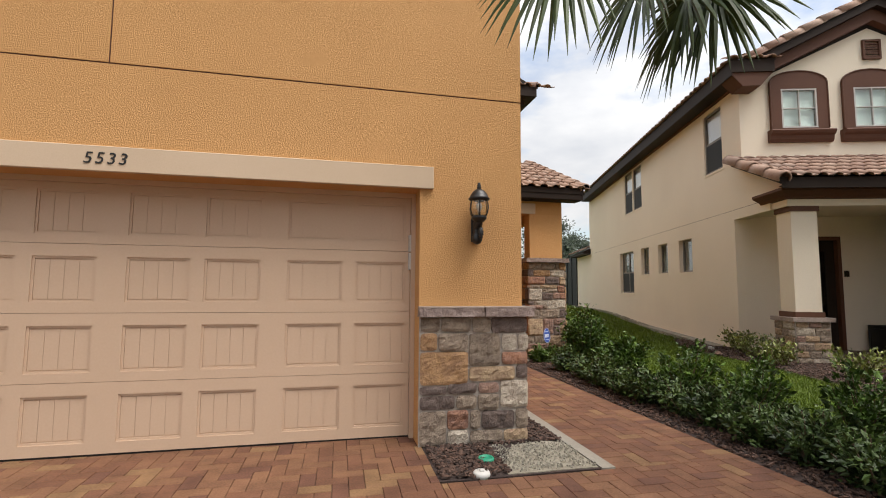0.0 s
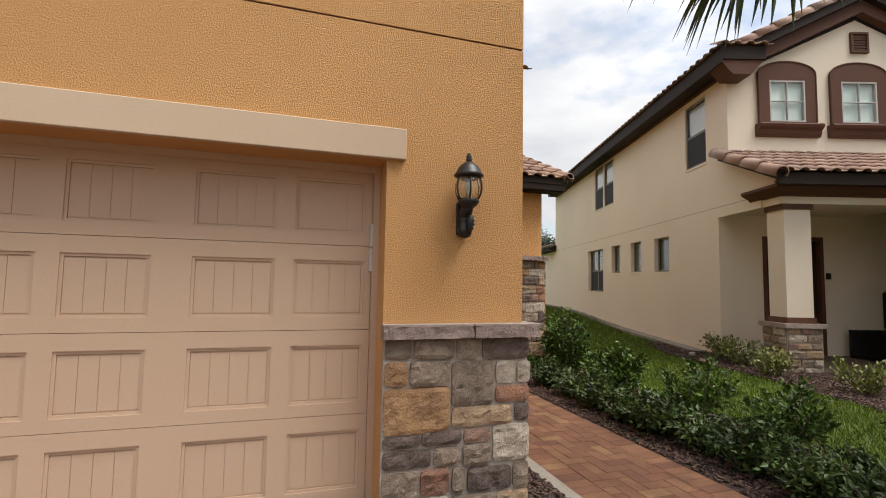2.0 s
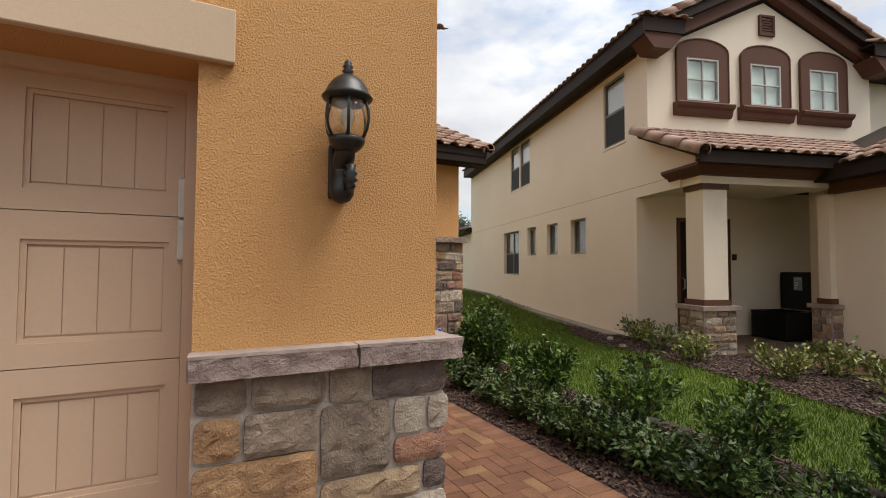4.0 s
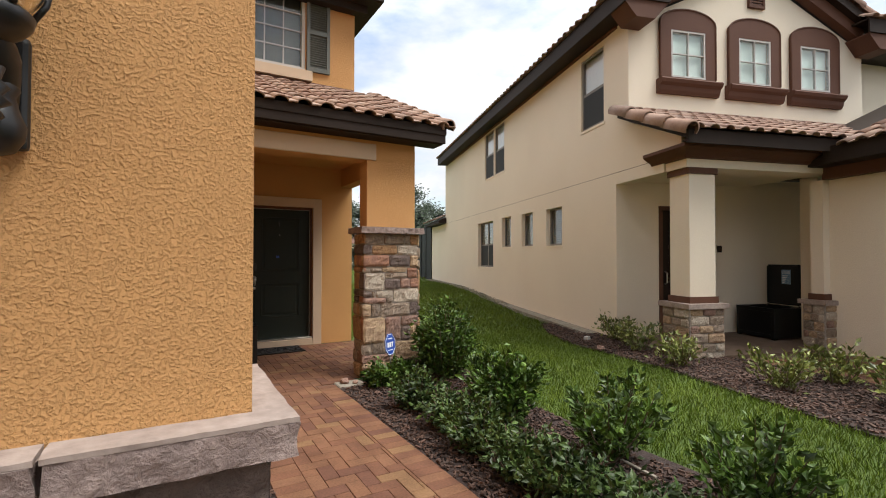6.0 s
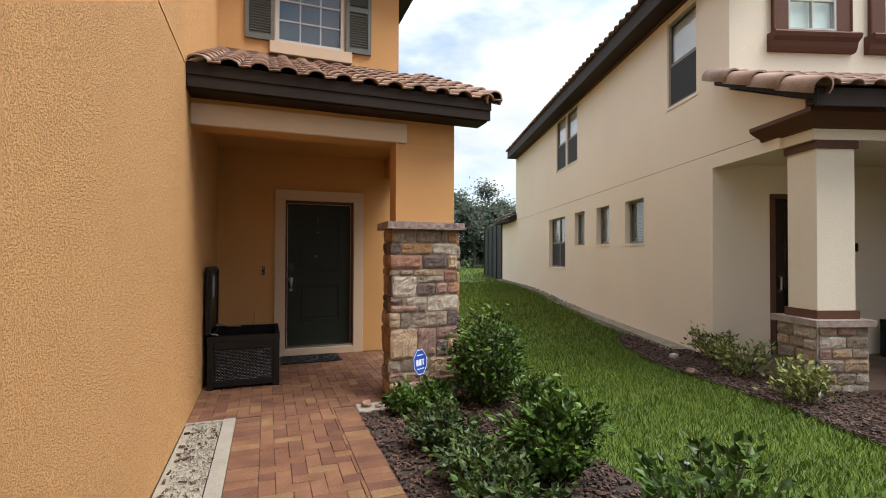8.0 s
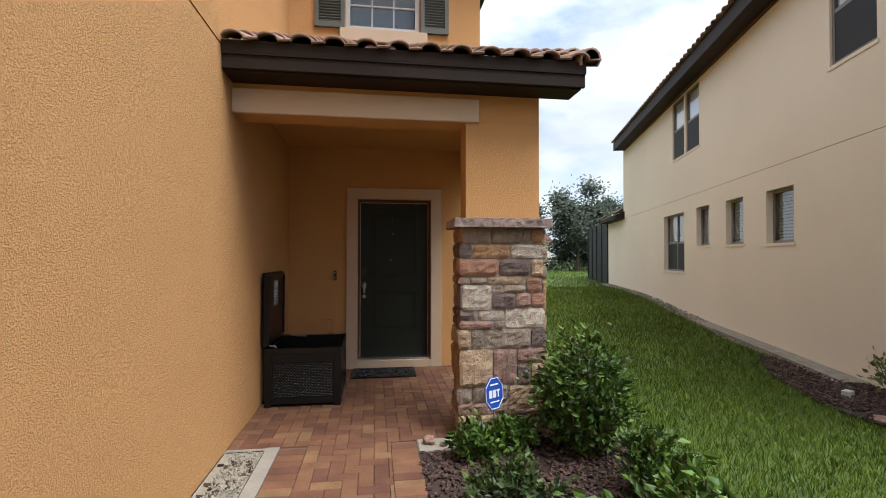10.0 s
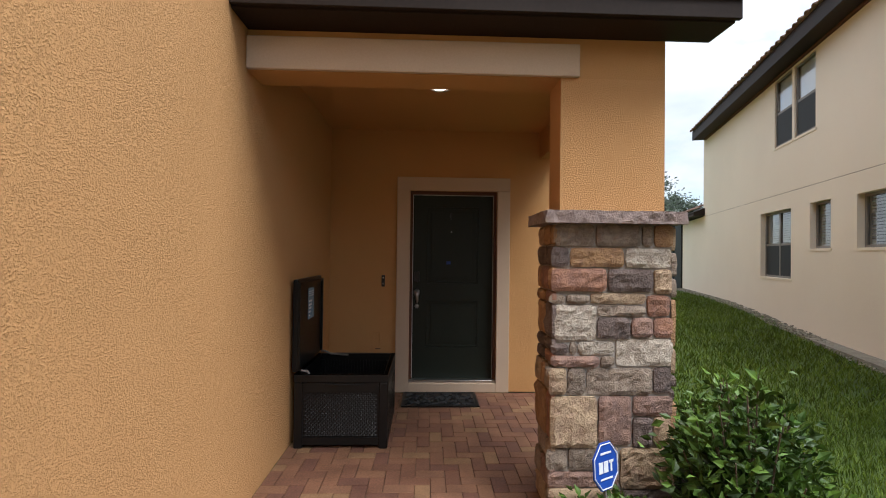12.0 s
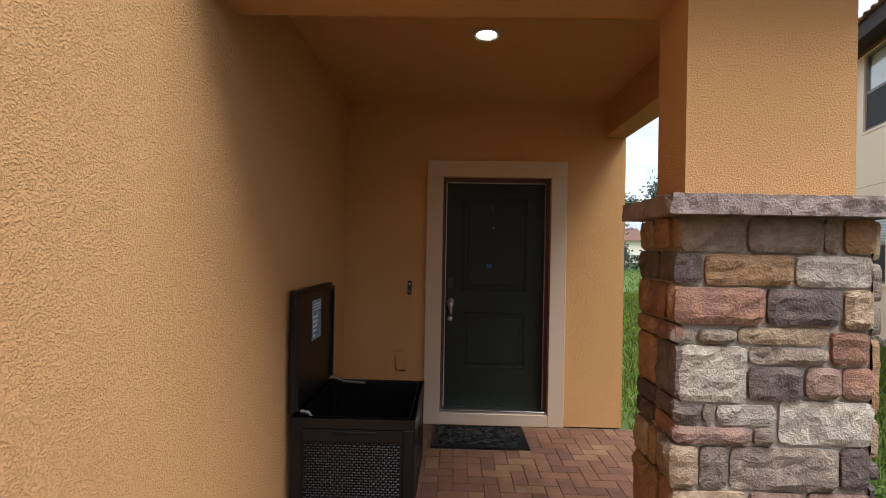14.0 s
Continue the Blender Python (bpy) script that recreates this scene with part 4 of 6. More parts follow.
# ---- upper window with shutters ----
def upper_window():
    x0, x1, z0, z1 = 3.30, 4.235, 4.345, 5.85
    w = thing("window_1", "white grid window with pale blinds above the porch", "window", kind="structure")
    f = 0.05
    part("window_frame", boxes((x0, x0 + f, 10.87, 10.95, z0, z1), (x1 - f, x1, 10.87, 10.95, z0, z1), (x0 + f, x1 - f, 10.87, 10.95, z0, z0 + f), (x0 + f, x1 - f, 10.87, 10.95, z1 - f, z1)), M_WHITE, w)
    for k in (1, 2):
        x = x0 + f + (x1 - x0 - 2 * f) * k / 3
        part("muntin", box(x - 0.009, x + 0.009, 10.895, 10.91, z0 + f, z1 - f), M_WHITE, w)
    for k in range(1, 5):
        z = z0 + f + (z1 - z0 - 2 * f) * k / 5
        part("muntin", box(x0 + f, x1 - f, 10.893, 10.912, z - 0.009, z + 0.009), M_WHITE, w)
    part("pane", box(x0 + f, x1 - f, 10.914, 10.920, z0 + f, z1 - f), M_GLASS, w).visible_shadow = False
    part("shade", box(x0 + f, x1 - f, 11.02, 11.03, z0 + f, z1 - f), M_SHUTTER, w, "grey-blue drawn shade")
    structure("window_sill", box(3.225, 4.335, 10.79, 10.85, 4.17, 4.33, bevel=0.004), M_TRIM, "tan flat window sill band", "window sill")
    for a, b in ((2.915, 3.285), (4.25, 4.615)):
        s = thing("shutter", "grey-green louvered shutter beside the upper window", "shutter", "upper window shutters")
        q0, q1 = 4.335, 5.86
        part("stile", box(a, a + 0.05, 10.805, 10.85, q0, q1), M_SHUTTER, s)
        part("stile", box(b - 0.05, b, 10.805, 10.85, q0, q1), M_SHUTTER, s)
        for zz in (q0, 4.93, q1 - 0.07):
            part("rail", box(a + 0.05, b - 0.05, 10.807, 10.85, zz, zz + 0.07), M_SHUTTER, s)
        part("back_board", box(a + 0.05, b - 0.05, 10.84, 10.85, q0 + 0.07, q1 - 0.07), M_SHUTTER, s)
        for lo, hi in ((q0 + 0.08, 4.925), (5.005, q1 - 0.08)):
            z = lo
            while z < hi - 0.02:
                bm = bmesh.new()
                v = [bm.verts.new(p) for p in ((a + 0.05, 10.812, z), (b - 0.05, 10.812, z), (b - 0.05, 10.838, z + 0.028), (a + 0.05, 10.838, z + 0.028),
                                               (a + 0.05, 10.816, z - 0.006), (b - 0.05, 10.816, z - 0.006), (b - 0.05, 10.842, z + 0.022), (a + 0.05, 10.842, z + 0.022))]
                for q in ((0, 1, 2, 3), (7, 6, 5, 4), (0, 4, 5, 1), (0, 3, 7, 4), (1, 5, 6, 2)):
                    bm.faces.new([v[i] for i in q])
                part("louver", bm, M_SHUTTER, s)
                z += 0.036


upper_window()

# ---- neighbouring house, in its own frame ----
NB = Matrix.Translation((8.94, 8.523, 0)) @ pose(0, 0, 0, 0, 0, -17)
house = thing("house", "cream stucco two-storey house with brown trim and tile roof", "house", at=NB)


def n_window(name, along, a, b, z0, z1, v, cross=True, pair=False, mat=M_BRONZE, back=M_BLIND, lower_dark=False, recess=0.10, slats=False):
    """A window set into a wall; v: the outer face, the inside towards +v."""
    put = (lambda u0, u1, q0, q1, s0, s1: (v + q0, v + q1, u0, u1, s0, s1)) if along == "y" else (lambda u0, u1, q0, q1, s0, s1: (u0, u1, v + q0, v + q1, s0, s1))
    f = 0.03 if mat is M_WHITE else 0.045
    r = recess
    w = part(name, boxes(put(a, a + f, r, r + 0.05, z0, z1), put(b - f, b, r, r + 0.05, z0, z1), put(a + f, b - f, r, r + 0.05, z0, z0 + f), put(a + f, b - f, r, r + 0.05, z1 - f, z1)), mat, house)
    if pair:
        part("mullion", box(*put((a + b) / 2 - (0.008 if mat is M_WHITE else 0.03), (a + b) / 2 + (0.008 if mat is M_WHITE else 0.03), r, r + 0.05, z0 + f, z1 - f)), mat, w)
    if cross:
        part("meeting_rail", box(*put(a + f, b - f, r + 0.004, r + 0.046, (z0 + z1) / 2 - (0.008 if mat is M_WHITE else 0.025), (z0 + z1) / 2 + (0.008 if mat is M_WHITE else 0.025))), mat, w)
    part("pane", box(*put(a + f, b - f, r + 0.022, r + 0.028, z0 + f, z1 - f)), M_GLASS, w).visible_shadow = False
    zs = (z0 + z1) / 2 if lower_dark else z0 + f
    if slats:
        z = zs
        while z < z1 - f:
            part("blind_slat", box(*put(a + f, b - f, r + 0.07, r + 0.085, z, z + 0.036)), back, w)
            z += 0.05
    else:
        part("blind", box(*put(a + f, b - f, r + 0.07, r + 0.08, zs, z1 - f)), back, w)
    if lower_dark:
        part("insect_screen", box(*put(a + f, b - f, r + 0.006, r + 0.010, z0 + f, (z0 + z1) / 2 - 0.025)), M_SCREEN, w, "dark insect screen over the lower sash")
    # black sheet behind the window, painting in the shade of the room
    part("reveal", box(*put(a - 0.02, b + 0.02, r + 0.16, r + 0.17, z0 - 0.02, z1 + 0.02)), M_UNLIT, w)
    part("sill", box(*put(a - 0.03, b + 0.03, -0.012, r, z0 - 0.045, z0 - 0.002)), M_CREAM, w)


SIDE = [(6.76, 8.29, 1.09, 2.52), (5.29, 6.0, 1.69, 2.53), (3.84, 4.54, 1.68, 2.51), (2.335, 3.09, 1.66, 2.49)]
SIDE_UP = [(5.80, 6.62, 3.88, 5.30), (6.72, 7.54, 3.88, 5.32), (0.73, 1.52, 3.85, 5.23)]
part("wall", wall_bm("y", 0.363, 15.74, 0, 0.26, -0.2, 2.852, SIDE), M_CREAM, house, "cream stucco side wall")
part("upper_wall", wall_bm("y", 0.0, 12.85, 0, 0.26, 2.860, 5.5, SIDE_UP), M_CREAM, house, "cream stucco upper side wall")
part("control_joint", box(0.006, 0.25, 0.363, 12.85, 2.852, 2.860), M_BROWN2, house, "thin dark joint line")
part("control_joint", box(-0.002, 0.02, -0.56, 0.363, 2.853, 2.859), M_BROWN2, house, "thin dark joint line")
part("back_wall", boxes((0, 5, 12.85, 13.05, 2.86, 5.5), (0, 5, 15.74, 15.94, -0.2, 2.9)), M_CREAM, house)
# solid near-black block in place of shaded rooms
part("unlit_core", box(0.45, 4.8, 0.9, 12.8, -0.1, 5.4), M_UNLIT, house)
for k, s in enumerate(SIDE):
    n_window("window", "y", *s, 0.0, cross=(k == 0), pair=(k == 0), slats=True, lower_dark=(k == 0), back=M_SLAT)
for k, s in enumerate(SIDE_UP):
    n_window("window", "y", *s, 0.0, lower_dark=True, recess=0.03)
FRONT = [(0.783, 1.462, 4.44, 5.24), (2.154, 2.836, 4.44, 5.24), (3.497, 4.175, 4.44, 5.24)]
bm = wall_bm("x", 0.26, 5.0, 0, 0.26, 2.860, 5.31, FRONT)
part("front_wall", bm, M_CREAM, house, "cream stucco front gable wall")
part("gable_wall", prism([(0.06, 5.31), (4.96, 5.31), (2.52, 6.48)], "y", 0.0, 0.26), M_CREAM, house, "cream stucco gable")
for a, b, z0, z1 in FRONT:
    n_window("window", "x", a, b, z0, z1, 0.0, mat=M_WHITE, back=M_CURTAIN, recess=-0.05, pair=True)
    c = (a + b) / 2
    hw = 0.545
    arch = [(c - hw, z1 - 0.0)] + [(c + hw * math.cos(t), z1 + 0.13 + 0.235 * math.sin(t)) for t in [math.pi * (1 - i / 12) for i in range(13)]] + [(c + hw, z1)]
    bm = bmesh.new()
    for q in ((c - hw, a, z0 - 0.07, z1), (b, c + hw, z0 - 0.07, z1), (a, b, z0 - 0.07, z0)):
        add_box(bm, q[0], q[1], -0.055, -0.003, q[2], q[3])
    part("surround", bm, M_BROWN2, house, "brown moulded window surround")
    part("surround_arch", prism(arch, "y", -0.055, -0.003), M_BROWN2, house, "brown arched window head")
    part("surround_edge", tube([(c - hw, -0.055, z0)] + [(x, -0.055, z) for x, z in arch] + [(c + hw, -0.055, z0)], 0.016, 6), M_BROWN2, house)
    s0, s1 = c - 0.60, c + 0.60
    part("window_ledge", prism([(0, 4.385), (-0.15, 4.385), (-0.17, 4.36), (-0.15, 4.31), (-0.10, 4.27), (-0.085, 4.20), (-0.06, 4.15), (0, 4.15)], "x", s0, s1), M_BROWN2, house, "brown moulded window ledge")
part("gable_vent", boxes((2.39, 2.43, -0.05, 0, 5.82, 6.22), (2.69, 2.73, -0.05, 0, 5.82, 6.22), (2.43, 2.69, -0.05, 0, 6.18, 6.22), (2.43, 2.69, -0.05, 0, 5.82, 5.86), *[(2.43, 2.69, -0.035, -0.01, 5.87 + 0.05 * k, 5.90 + 0.05 * k) for k in range(6)]), M_BROWN2, house, "brown louvered gable vent")
# main roof
roof = part("roof", prism([(-0.34, 5.52), (2.52, 6.98), (5.40, 5.52), (5.40, 5.44), (-0.34, 5.44)], "y", 0.03, 12.93), M_BROWN, house, "brown clay tile gable roof")
part("fascia", boxes((-0.37, -0.34, -0.45, 12.96, 5.37, 5.66), (-0.34, 0.45, -0.45, -0.42, 5.44, 5.66)), M_BROWN, roof)
part("soffit", boxes((-0.34, 0.0, -0.003, 12.93, 5.37, 5.44)), M_BROWN, roof)
part("frieze", boxes((-0.05, -0.002, 0.3, 12.8, 5.33, 5.37)), M_BROWN2, roof)
part("eave_return", prism([(-0.34, 5.44), (0.42, 5.44), (0.42, 5.42), (0.20, 5.17), (-0.14, 5.17), (-0.34, 5.40)], "y", -0.42, -0.003), M_BROWN2, roof, "brown boxed eave return")
part("eave_return", prism([(5.4, 5.44), (4.60, 5.44), (4.60, 5.42), (4.84, 5.17), (5.16, 5.17), (5.4, 5.40)], "y", -0.42, -0.003), M_BROWN2, roof, "brown boxed eave return")
for x0, x1 in ((-0.37, 0.47), (4.55, 5.43)):
    part("eave_return_top", box(x0, x1, -0.45, 0.0, 5.66, 5.69), M_BROWN, roof)
part("return_fascia", box(4.57, 5.43, -0.45, -0.42, 5.44, 5.66), M_BROWN, roof)
for sx in (1, -1):
    x0, xm = (0.20, 2.52) if sx > 0 else (4.84, 2.52)
    part("rake_board", prism([(x0, 5.40), (x0, 5.66), (xm, 6.86), (xm, 6.56)], "y", -0.16, -0.003), M_BROWN2, roof, "brown rake board")
    part("rake_fascia", prism([(x0 - 0.1 * sx, 5.58), (x0 - 0.1 * sx, 5.74), (xm, 6.98), (xm, 6.80)], "y", -0.28, -0.16), M_BROWN, roof)
    cap_run(roof, (x0 - 0.16 * sx, -0.25, 5.80), (xm, -0.25, 7.04), scale=1.15)
tile_field(roof, pose(-0.42, 12.95, 5.64, 0, 0, 0) @ pose(0, 0, 0, 0, 0, -90) @ pose(0, 0, 0, 26, 0, 0), 57, 1)
tile_field(roof, pose(-0.40, -0.50, 5.68, 24, 0, 0), 4, 1)
tile_field(roof, pose(4.55, -0.50, 5.68, 24, 0, 0), 4, 1)
low = part("low_roof", prism([(-0.34, 2.98), (2.0, 4.0), (2.0, 2.88), (-0.34, 2.88)], "y", 12.87, 16.1), M_BROWN, house, "low tile roof over the rear room")
tile_field(low, pose(-0.42, 16.1, 3.02, 0, 0, -90) @ pose(0, 0, 0, 24, 0, 0), 13, 2)

# neighbour's porch
part("entry_wall", wall_bm("x", 0.26, 5.0, 0.42, 0.66, -0.1, 2.85, [(0.88, 2.06, -0.1, 2.31)]), M_CREAM, house, "cream stucco entry wall")
nd = part("entry_door", box(0.95, 1.99, 0.50, 0.55, 0.02, 2.24), M_BROWN, house, "dark brown entry door")
part("door_frame", boxes((0.88, 0.95, 0.40, 0.6, 0, 2.31), (1.99, 2.06, 0.40, 0.6, 0, 2.31), (0.95, 1.99, 0.40, 0.6, 2.24, 2.31)), M_BROWN2, house)
part("door_glass", box(1.14, 1.80, 0.495, 0.50, 0.45, 2.02), M_GLASS, nd)
part("door_handle", tube([(1.06, 0.49, 1.15), (1.06, 0.44, 1.12), (1.06, 0.44, 0.95), (1.06, 0.49, 0.92)], 0.014), M_CHROME, nd)
part("porch_floor", box(-0.02, 3.2, -1.3, 0.42, -0.1, 0.03), M_JOINT, house, "reddish paver porch floor")
part("porch_beam", boxes((0.035, 2.62, -1.252, -0.84, 2.66, 2.80), (0.0, 0.26, -0.84, 0.363, 2.655, 2.852), (0.22, 2.62, -1.20, -0.86, 2.80, 3.06)), M_CREAM, house, "cream porch beam")
part("beam_lower", boxes((0.07, 0.55, -1.25, -0.815, 2.572, 2.66)), M_BROWN2, house)
part("porch_infill", prism([(-1.20, 2.80), (-1.20, 3.10), (0.0, 3.63), (0.0, 2.852), (-0.84, 2.852), (-0.84, 2.80)], "x", 0.0, 0.22), M_CREAM, house, "cream stucco under the porch roof slope")
part("porch_ceiling", box(0.26, 2.8, -0.84, 0.42, 2.72, 2.80), M_CREAM, house)
part("downlight", lathe([(0.07, 2.72), (0.07, 2.712)], 20, (0.75, -0.55, 0)), M_LED, house, "lit recessed porch light")
def mitred_crown(x0, x1, ya, yb, out, z0, z1, z2):
    """A crown moulding along a beam's front and back along its side, mitred at the corner."""
    bm = bmesh.new()
    rows = []
    for d, z in ((0.0, z0), (out * 0.22, z0 + 0.01), (out * 0.34, z0 + 0.045), (out * 0.72, z1 - 0.04), (out, z1), (out, z2), (0.0, z2)):
        rows.append([bm.verts.new(p) for p in ((x0 - d, yb, z), (x0 - d, ya - d, z), (x1, ya - d, z))])
    for r, q in zip(rows, rows[1:]):
        for i in (0, 1):
            bm.faces.new((r[i], r[i + 1], q[i + 1], q[i]))
    bm.faces.new([r[0] for r in rows])
    bm.faces.new([r[2] for r in rows])
    return bm


part("porch_crown", mitred_crown(0.033, 2.34, -1.254, -0.57, 0.19, 2.775, 2.90, 2.945), M_BROWN2, house, "dark brown crown moulding")
pr = part("porch_roof", prism([(-1.58, 3.06), (0.0, 3.775), (0.0, 3.68), (-1.58, 2.96)], "x", -0.21, 4.9), M_BROWN, house, "clay tile porch roof")
part("fascia", box(-0.24, 4.9, -1.615, -1.58, 2.90, 3.08), M_BROWN, pr)
part("soffit", box(-0.20, 2.36, -1.58, -1.44, 2.947, 2.965), M_BROWN, pr)
tile_field(pr, pose(-0.20, -1.67, 3.075, 24.3, 0, 0), 21, 6)
cap_run(pr, (-0.25, -1.69, 3.05), (-0.25, 0.0, 3.815), scale=1.25)


def n_column(x0, x1, y1=-0.84):
    y0 = -1.227
    part("column", box(x0, x1, y0, y1, 0.851, 2.572), M_CREAM, house, "square cream stucco column")
    part("column_band", box(x0 - 0.025, x1 + 0.025, y0 - 0.025, y1 + 0.025, 0.76, 0.851), M_BROWN2, house)
    st = part("column_base", box(x0 - 0.07, x1 + 0.07, y0 - 0.07, y1 + 0.07, -0.05, 0.69), M_MORTAR, house, "stone clad column base")
    part("column_cap", cap_slab(x0 - 0.12, x1 + 0.12, y0 - 0.12, y1 + 0.12, 0.69, 0.76, 0.006, x0), M_CAP, house)
    c = [(0.10, "t 20 m 20 g 14"), (0.13, "w 24 g 20"), (0.11, "m 14 t 22 g 18"), (0.14, "g 25 t 25"), (0.12, "t 18 g 20 w 14"), (0.14, "g 22 w 26")]
    w = x1 - x0 + 0.12
    stones(c, w, 0.69, pose((x0 + x1) / 2, y0 - 0.068, 0), st, 0.03)
    stones(c[::-1], y1 - y0 + 0.12, 0.69, pose(x0 - 0.068, (y0 + y1) / 2, 0, 0, 0, -90), st, 0.03)


n_column(0.095, 0.522)
n_column(2.45, 2.87, -1.03)
# neighbour's garage block
for q in ((2.57, 2.77, -7.4, -1.229, -0.2, 2.72), (2.77, 9.0, -7.4, -7.16, -0.2, 2.72), (2.9, 9.0, -0.8, -0.5, -0.2, 2.72)):
    part("garage_wall", box(*q), M_CREAM, house, "cream stucco garage wall")
gr = part("garage_roof", prism([(2.14, 2.86), (5.5, 4.35), (9.0, 2.86), (9.0, 2.74), (2.14, 2.74)], "y", -7.8, -0.2), M_BROWN, house, "clay tile garage roof")
part("fascia", box(2.10, 2.14, -7.8, -1.5, 2.74, 2.98), M_BROWN, gr)
part("frieze", box(2.43, 2.568, -7.4, -1.235, 2.57, 2.74), M_BROWN2, gr)
tile_field(gr, pose(2.04, -1.75, 2.94, 0, 0, -90) @ pose(0, 0, 0, 24, 0, 0), 12, 5)
part("side_wing", boxes((5.0, 9.0, 0.6, 13.0, -0.2, 5.4)), M_CREAM, house, "cream stucco wing")
part("wing_roof", prism([(5.0, 5.4), (9.4, 5.4), (7.0, 6.5)], "y", 0.1, 13.4), M_BROWN, house)
part("meter_box", box(2.10, 2.18, 0.38, 0.42, 1.495, 1.615, bevel=0.006), M_BROWN, house, "dark doorbell box")

nbox = storage_box((0, 0, 0), 0.69, 0.72, 0.52, "open black resin storage box on the cream house's porch", detail=False)
nbox.matrix_basis = NB @ pose(3.06, 0.25, 0.03, 0, 0, 180)

# screened enclosure behind it
cage = thing("pool_cage", "dark screened enclosure behind the cream house", "screen enclosure", at=NB)
part("screen", boxes((-0.02, 0.0, 15.95, 21.4, 0.1, 2.95), (-0.02, 4, 21.4, 21.42, 0.1, 2.95), (-0.02, 4.0, 15.95, 21.4, 2.95, 2.97)), M_SCREEN, cage)
for k in range(5):
    part("post", box(-0.06, 0.0, 15.95 + 1.35 * k, 16.0 + 1.35 * k, 0.1, 2.97), M_BLACK, cage)


# ---- planting beds ----
def flat(name, outline, z, mat, label, category, thick=0.03):
    bm = prism(outline, "z", z - thick, z)
    return structure(name, bm, mat, label, category)


flat("planting_bed", [(1.76, 3.81), (2.88, 3.81), (2.88, 5.6), (2.976, 5.62), (2.976, 6.88), (2.88, 6.9), (2.88, 8.5), (2.59, 8.5), (2.59, 4.46), (1.76, 4.46)], -0.004, M_SOIL, "narrow bed of dark mulch and pale gravel along the wall", "planting bed")
flat("gravel_patch", [(2.22, 3.83), (2.87, 3.83), (2.87, 4.35), (2.72, 4.42), (2.45, 4.36), (2.30, 4.08)], 0.002, M_SAND, "pale gravel patch in the bed", "gravel")
flat("sand_patch", [(2.6, 6.95), (2.87, 6.75), (2.87, 8.48), (2.6, 8.48)], 0.002, M_SAND, "pale sandy patch beside the wall", "sand")
structure("concrete_edging", boxes((2.88, 2.978, 3.79, 5.6, -0.04, 0.006), (2.88, 2.978, 6.9, 8.52, -0.04, 0.006), (2.59, 2.88, 8.46, 8.52, -0.04, 0.002)), M_CONC, "pale concrete edging strip", "edging")
flat("shrub_bed", [(4.0, -1.0), (5.35, -1.0), (5.45, 4.0), (5.40, 7.0), (5.75, 8.9), (5.12, 9.3), (4.0, 8.52)], -0.004, M_SOIL, "shrub bed covered with brown mulch", "planting bed")
structure("concrete_corner", box(4.004, 4.30, 8.30, 8.52, -0.03, 0.012, bevel=0.01), M_CONC, "pale broken concrete corner beside the walkway", "edging")
NBED = [(6.9, 3.0), (7.2, 4.75), (7.5, 5.9), (7.85, 7.2), (8.05, 8.9), (8.45, 9.9), (9.15, 10.9), (9.5, 10.7), (9.0, 8.7), (8.78, 8.0), (9.2, 6.9), (9.15, 5.6), (8.6, 4.2), (8.3, 3.0)]
flat("neighbour_bed", NBED, 0.0, M_SOIL, "mulched bed in front of the cream house", "planting bed")
flat("neighbour_walk", [(8.3, 3.0), (8.6, 4.2), (9.15, 5.6), (9.2, 6.9), (9.6, 7.0), (14, 5.6), (14, 1.0), (8.6, 1.0)], -0.012, M_JOINT, "joint sand under reddish pavers", "pavement")
# strip of rock along the neighbour's wall
strip = structure("rock_strip", box(-0.27, -0.002, 0.9, 15.7, -0.2, 0.012), M_SAND, "pale gravel strip along the cream wall", "edging")
strip.matrix_basis = NB @ pose(0, 0, 0.0, 1.1, 0, 0)


def inside(x, y, poly):
    c = False
    for (x0, y0), (x1, y1) in zip(poly, poly[1:] + poly[:1]):
        if (y0 > y) != (y1 > y) and x < (x1 - x0) * (y - y0) / (y1 - y0) + x0:
            c = not c
    return c


def scatter_chips(name, n, area, ok, mat, label, size, seed, thin=0.25, z=0.0):
    """Many loose pieces lying on a bed, joined into one."""
    rng = np.random.default_rng(seed)
    pts = []
    while len(pts) < n:
        x, y = rng.uniform(area[0], area[1]), rng.uniform(area[2], area[3])
        if ok(x, y):
            pts.append((x, y))
    V, F = [], []
    for x, y in pts:
        l, w, h = size * rng.uniform(0.5, 1.3), size * rng.uniform(0.25, 0.55), size * thin * rng.uniform(0.6, 1.4)
        a, tx, ty = rng.uniform(0, 6.283), rng.uniform(-0.5, 0.5), rng.uniform(-0.35, 0.35)
        m = Euler((tx, ty, a)).to_matrix()
        base = len(V)
        lift = z + rise(y) + h * 0.5 + rng.uniform(0, 0.012)
        for sx, sy, sz in ((-1, -0.6, -1), (1, -1, -1), (0.8, 1, -1), (-1, 0.8, -1), (-0.8, -0.5, 1), (0.8, -0.8, 1), (0.7, 0.8, 1), (-0.9, 0.6, 1)):
            p = m @ Vector((sx * l / 2 * rng.uniform(0.8, 1.1), sy * w / 2, sz * h / 2))
            V.append((x + p.x, y + p.y, lift + p.z))
        F += [tuple(base + i for i in f) for f in ((4, 5, 6, 7), (0, 1, 5, 4), (1, 2, 6, 5), (2, 3, 7, 6), (3, 0, 4, 7))]
    me = bpy.data.meshes.new(name)
    me.from_pydata(V, [], F)
    ob = tagged(new(name, me), label, name.replace("_", " "), kind="stuff")
    return finish(ob, mat)


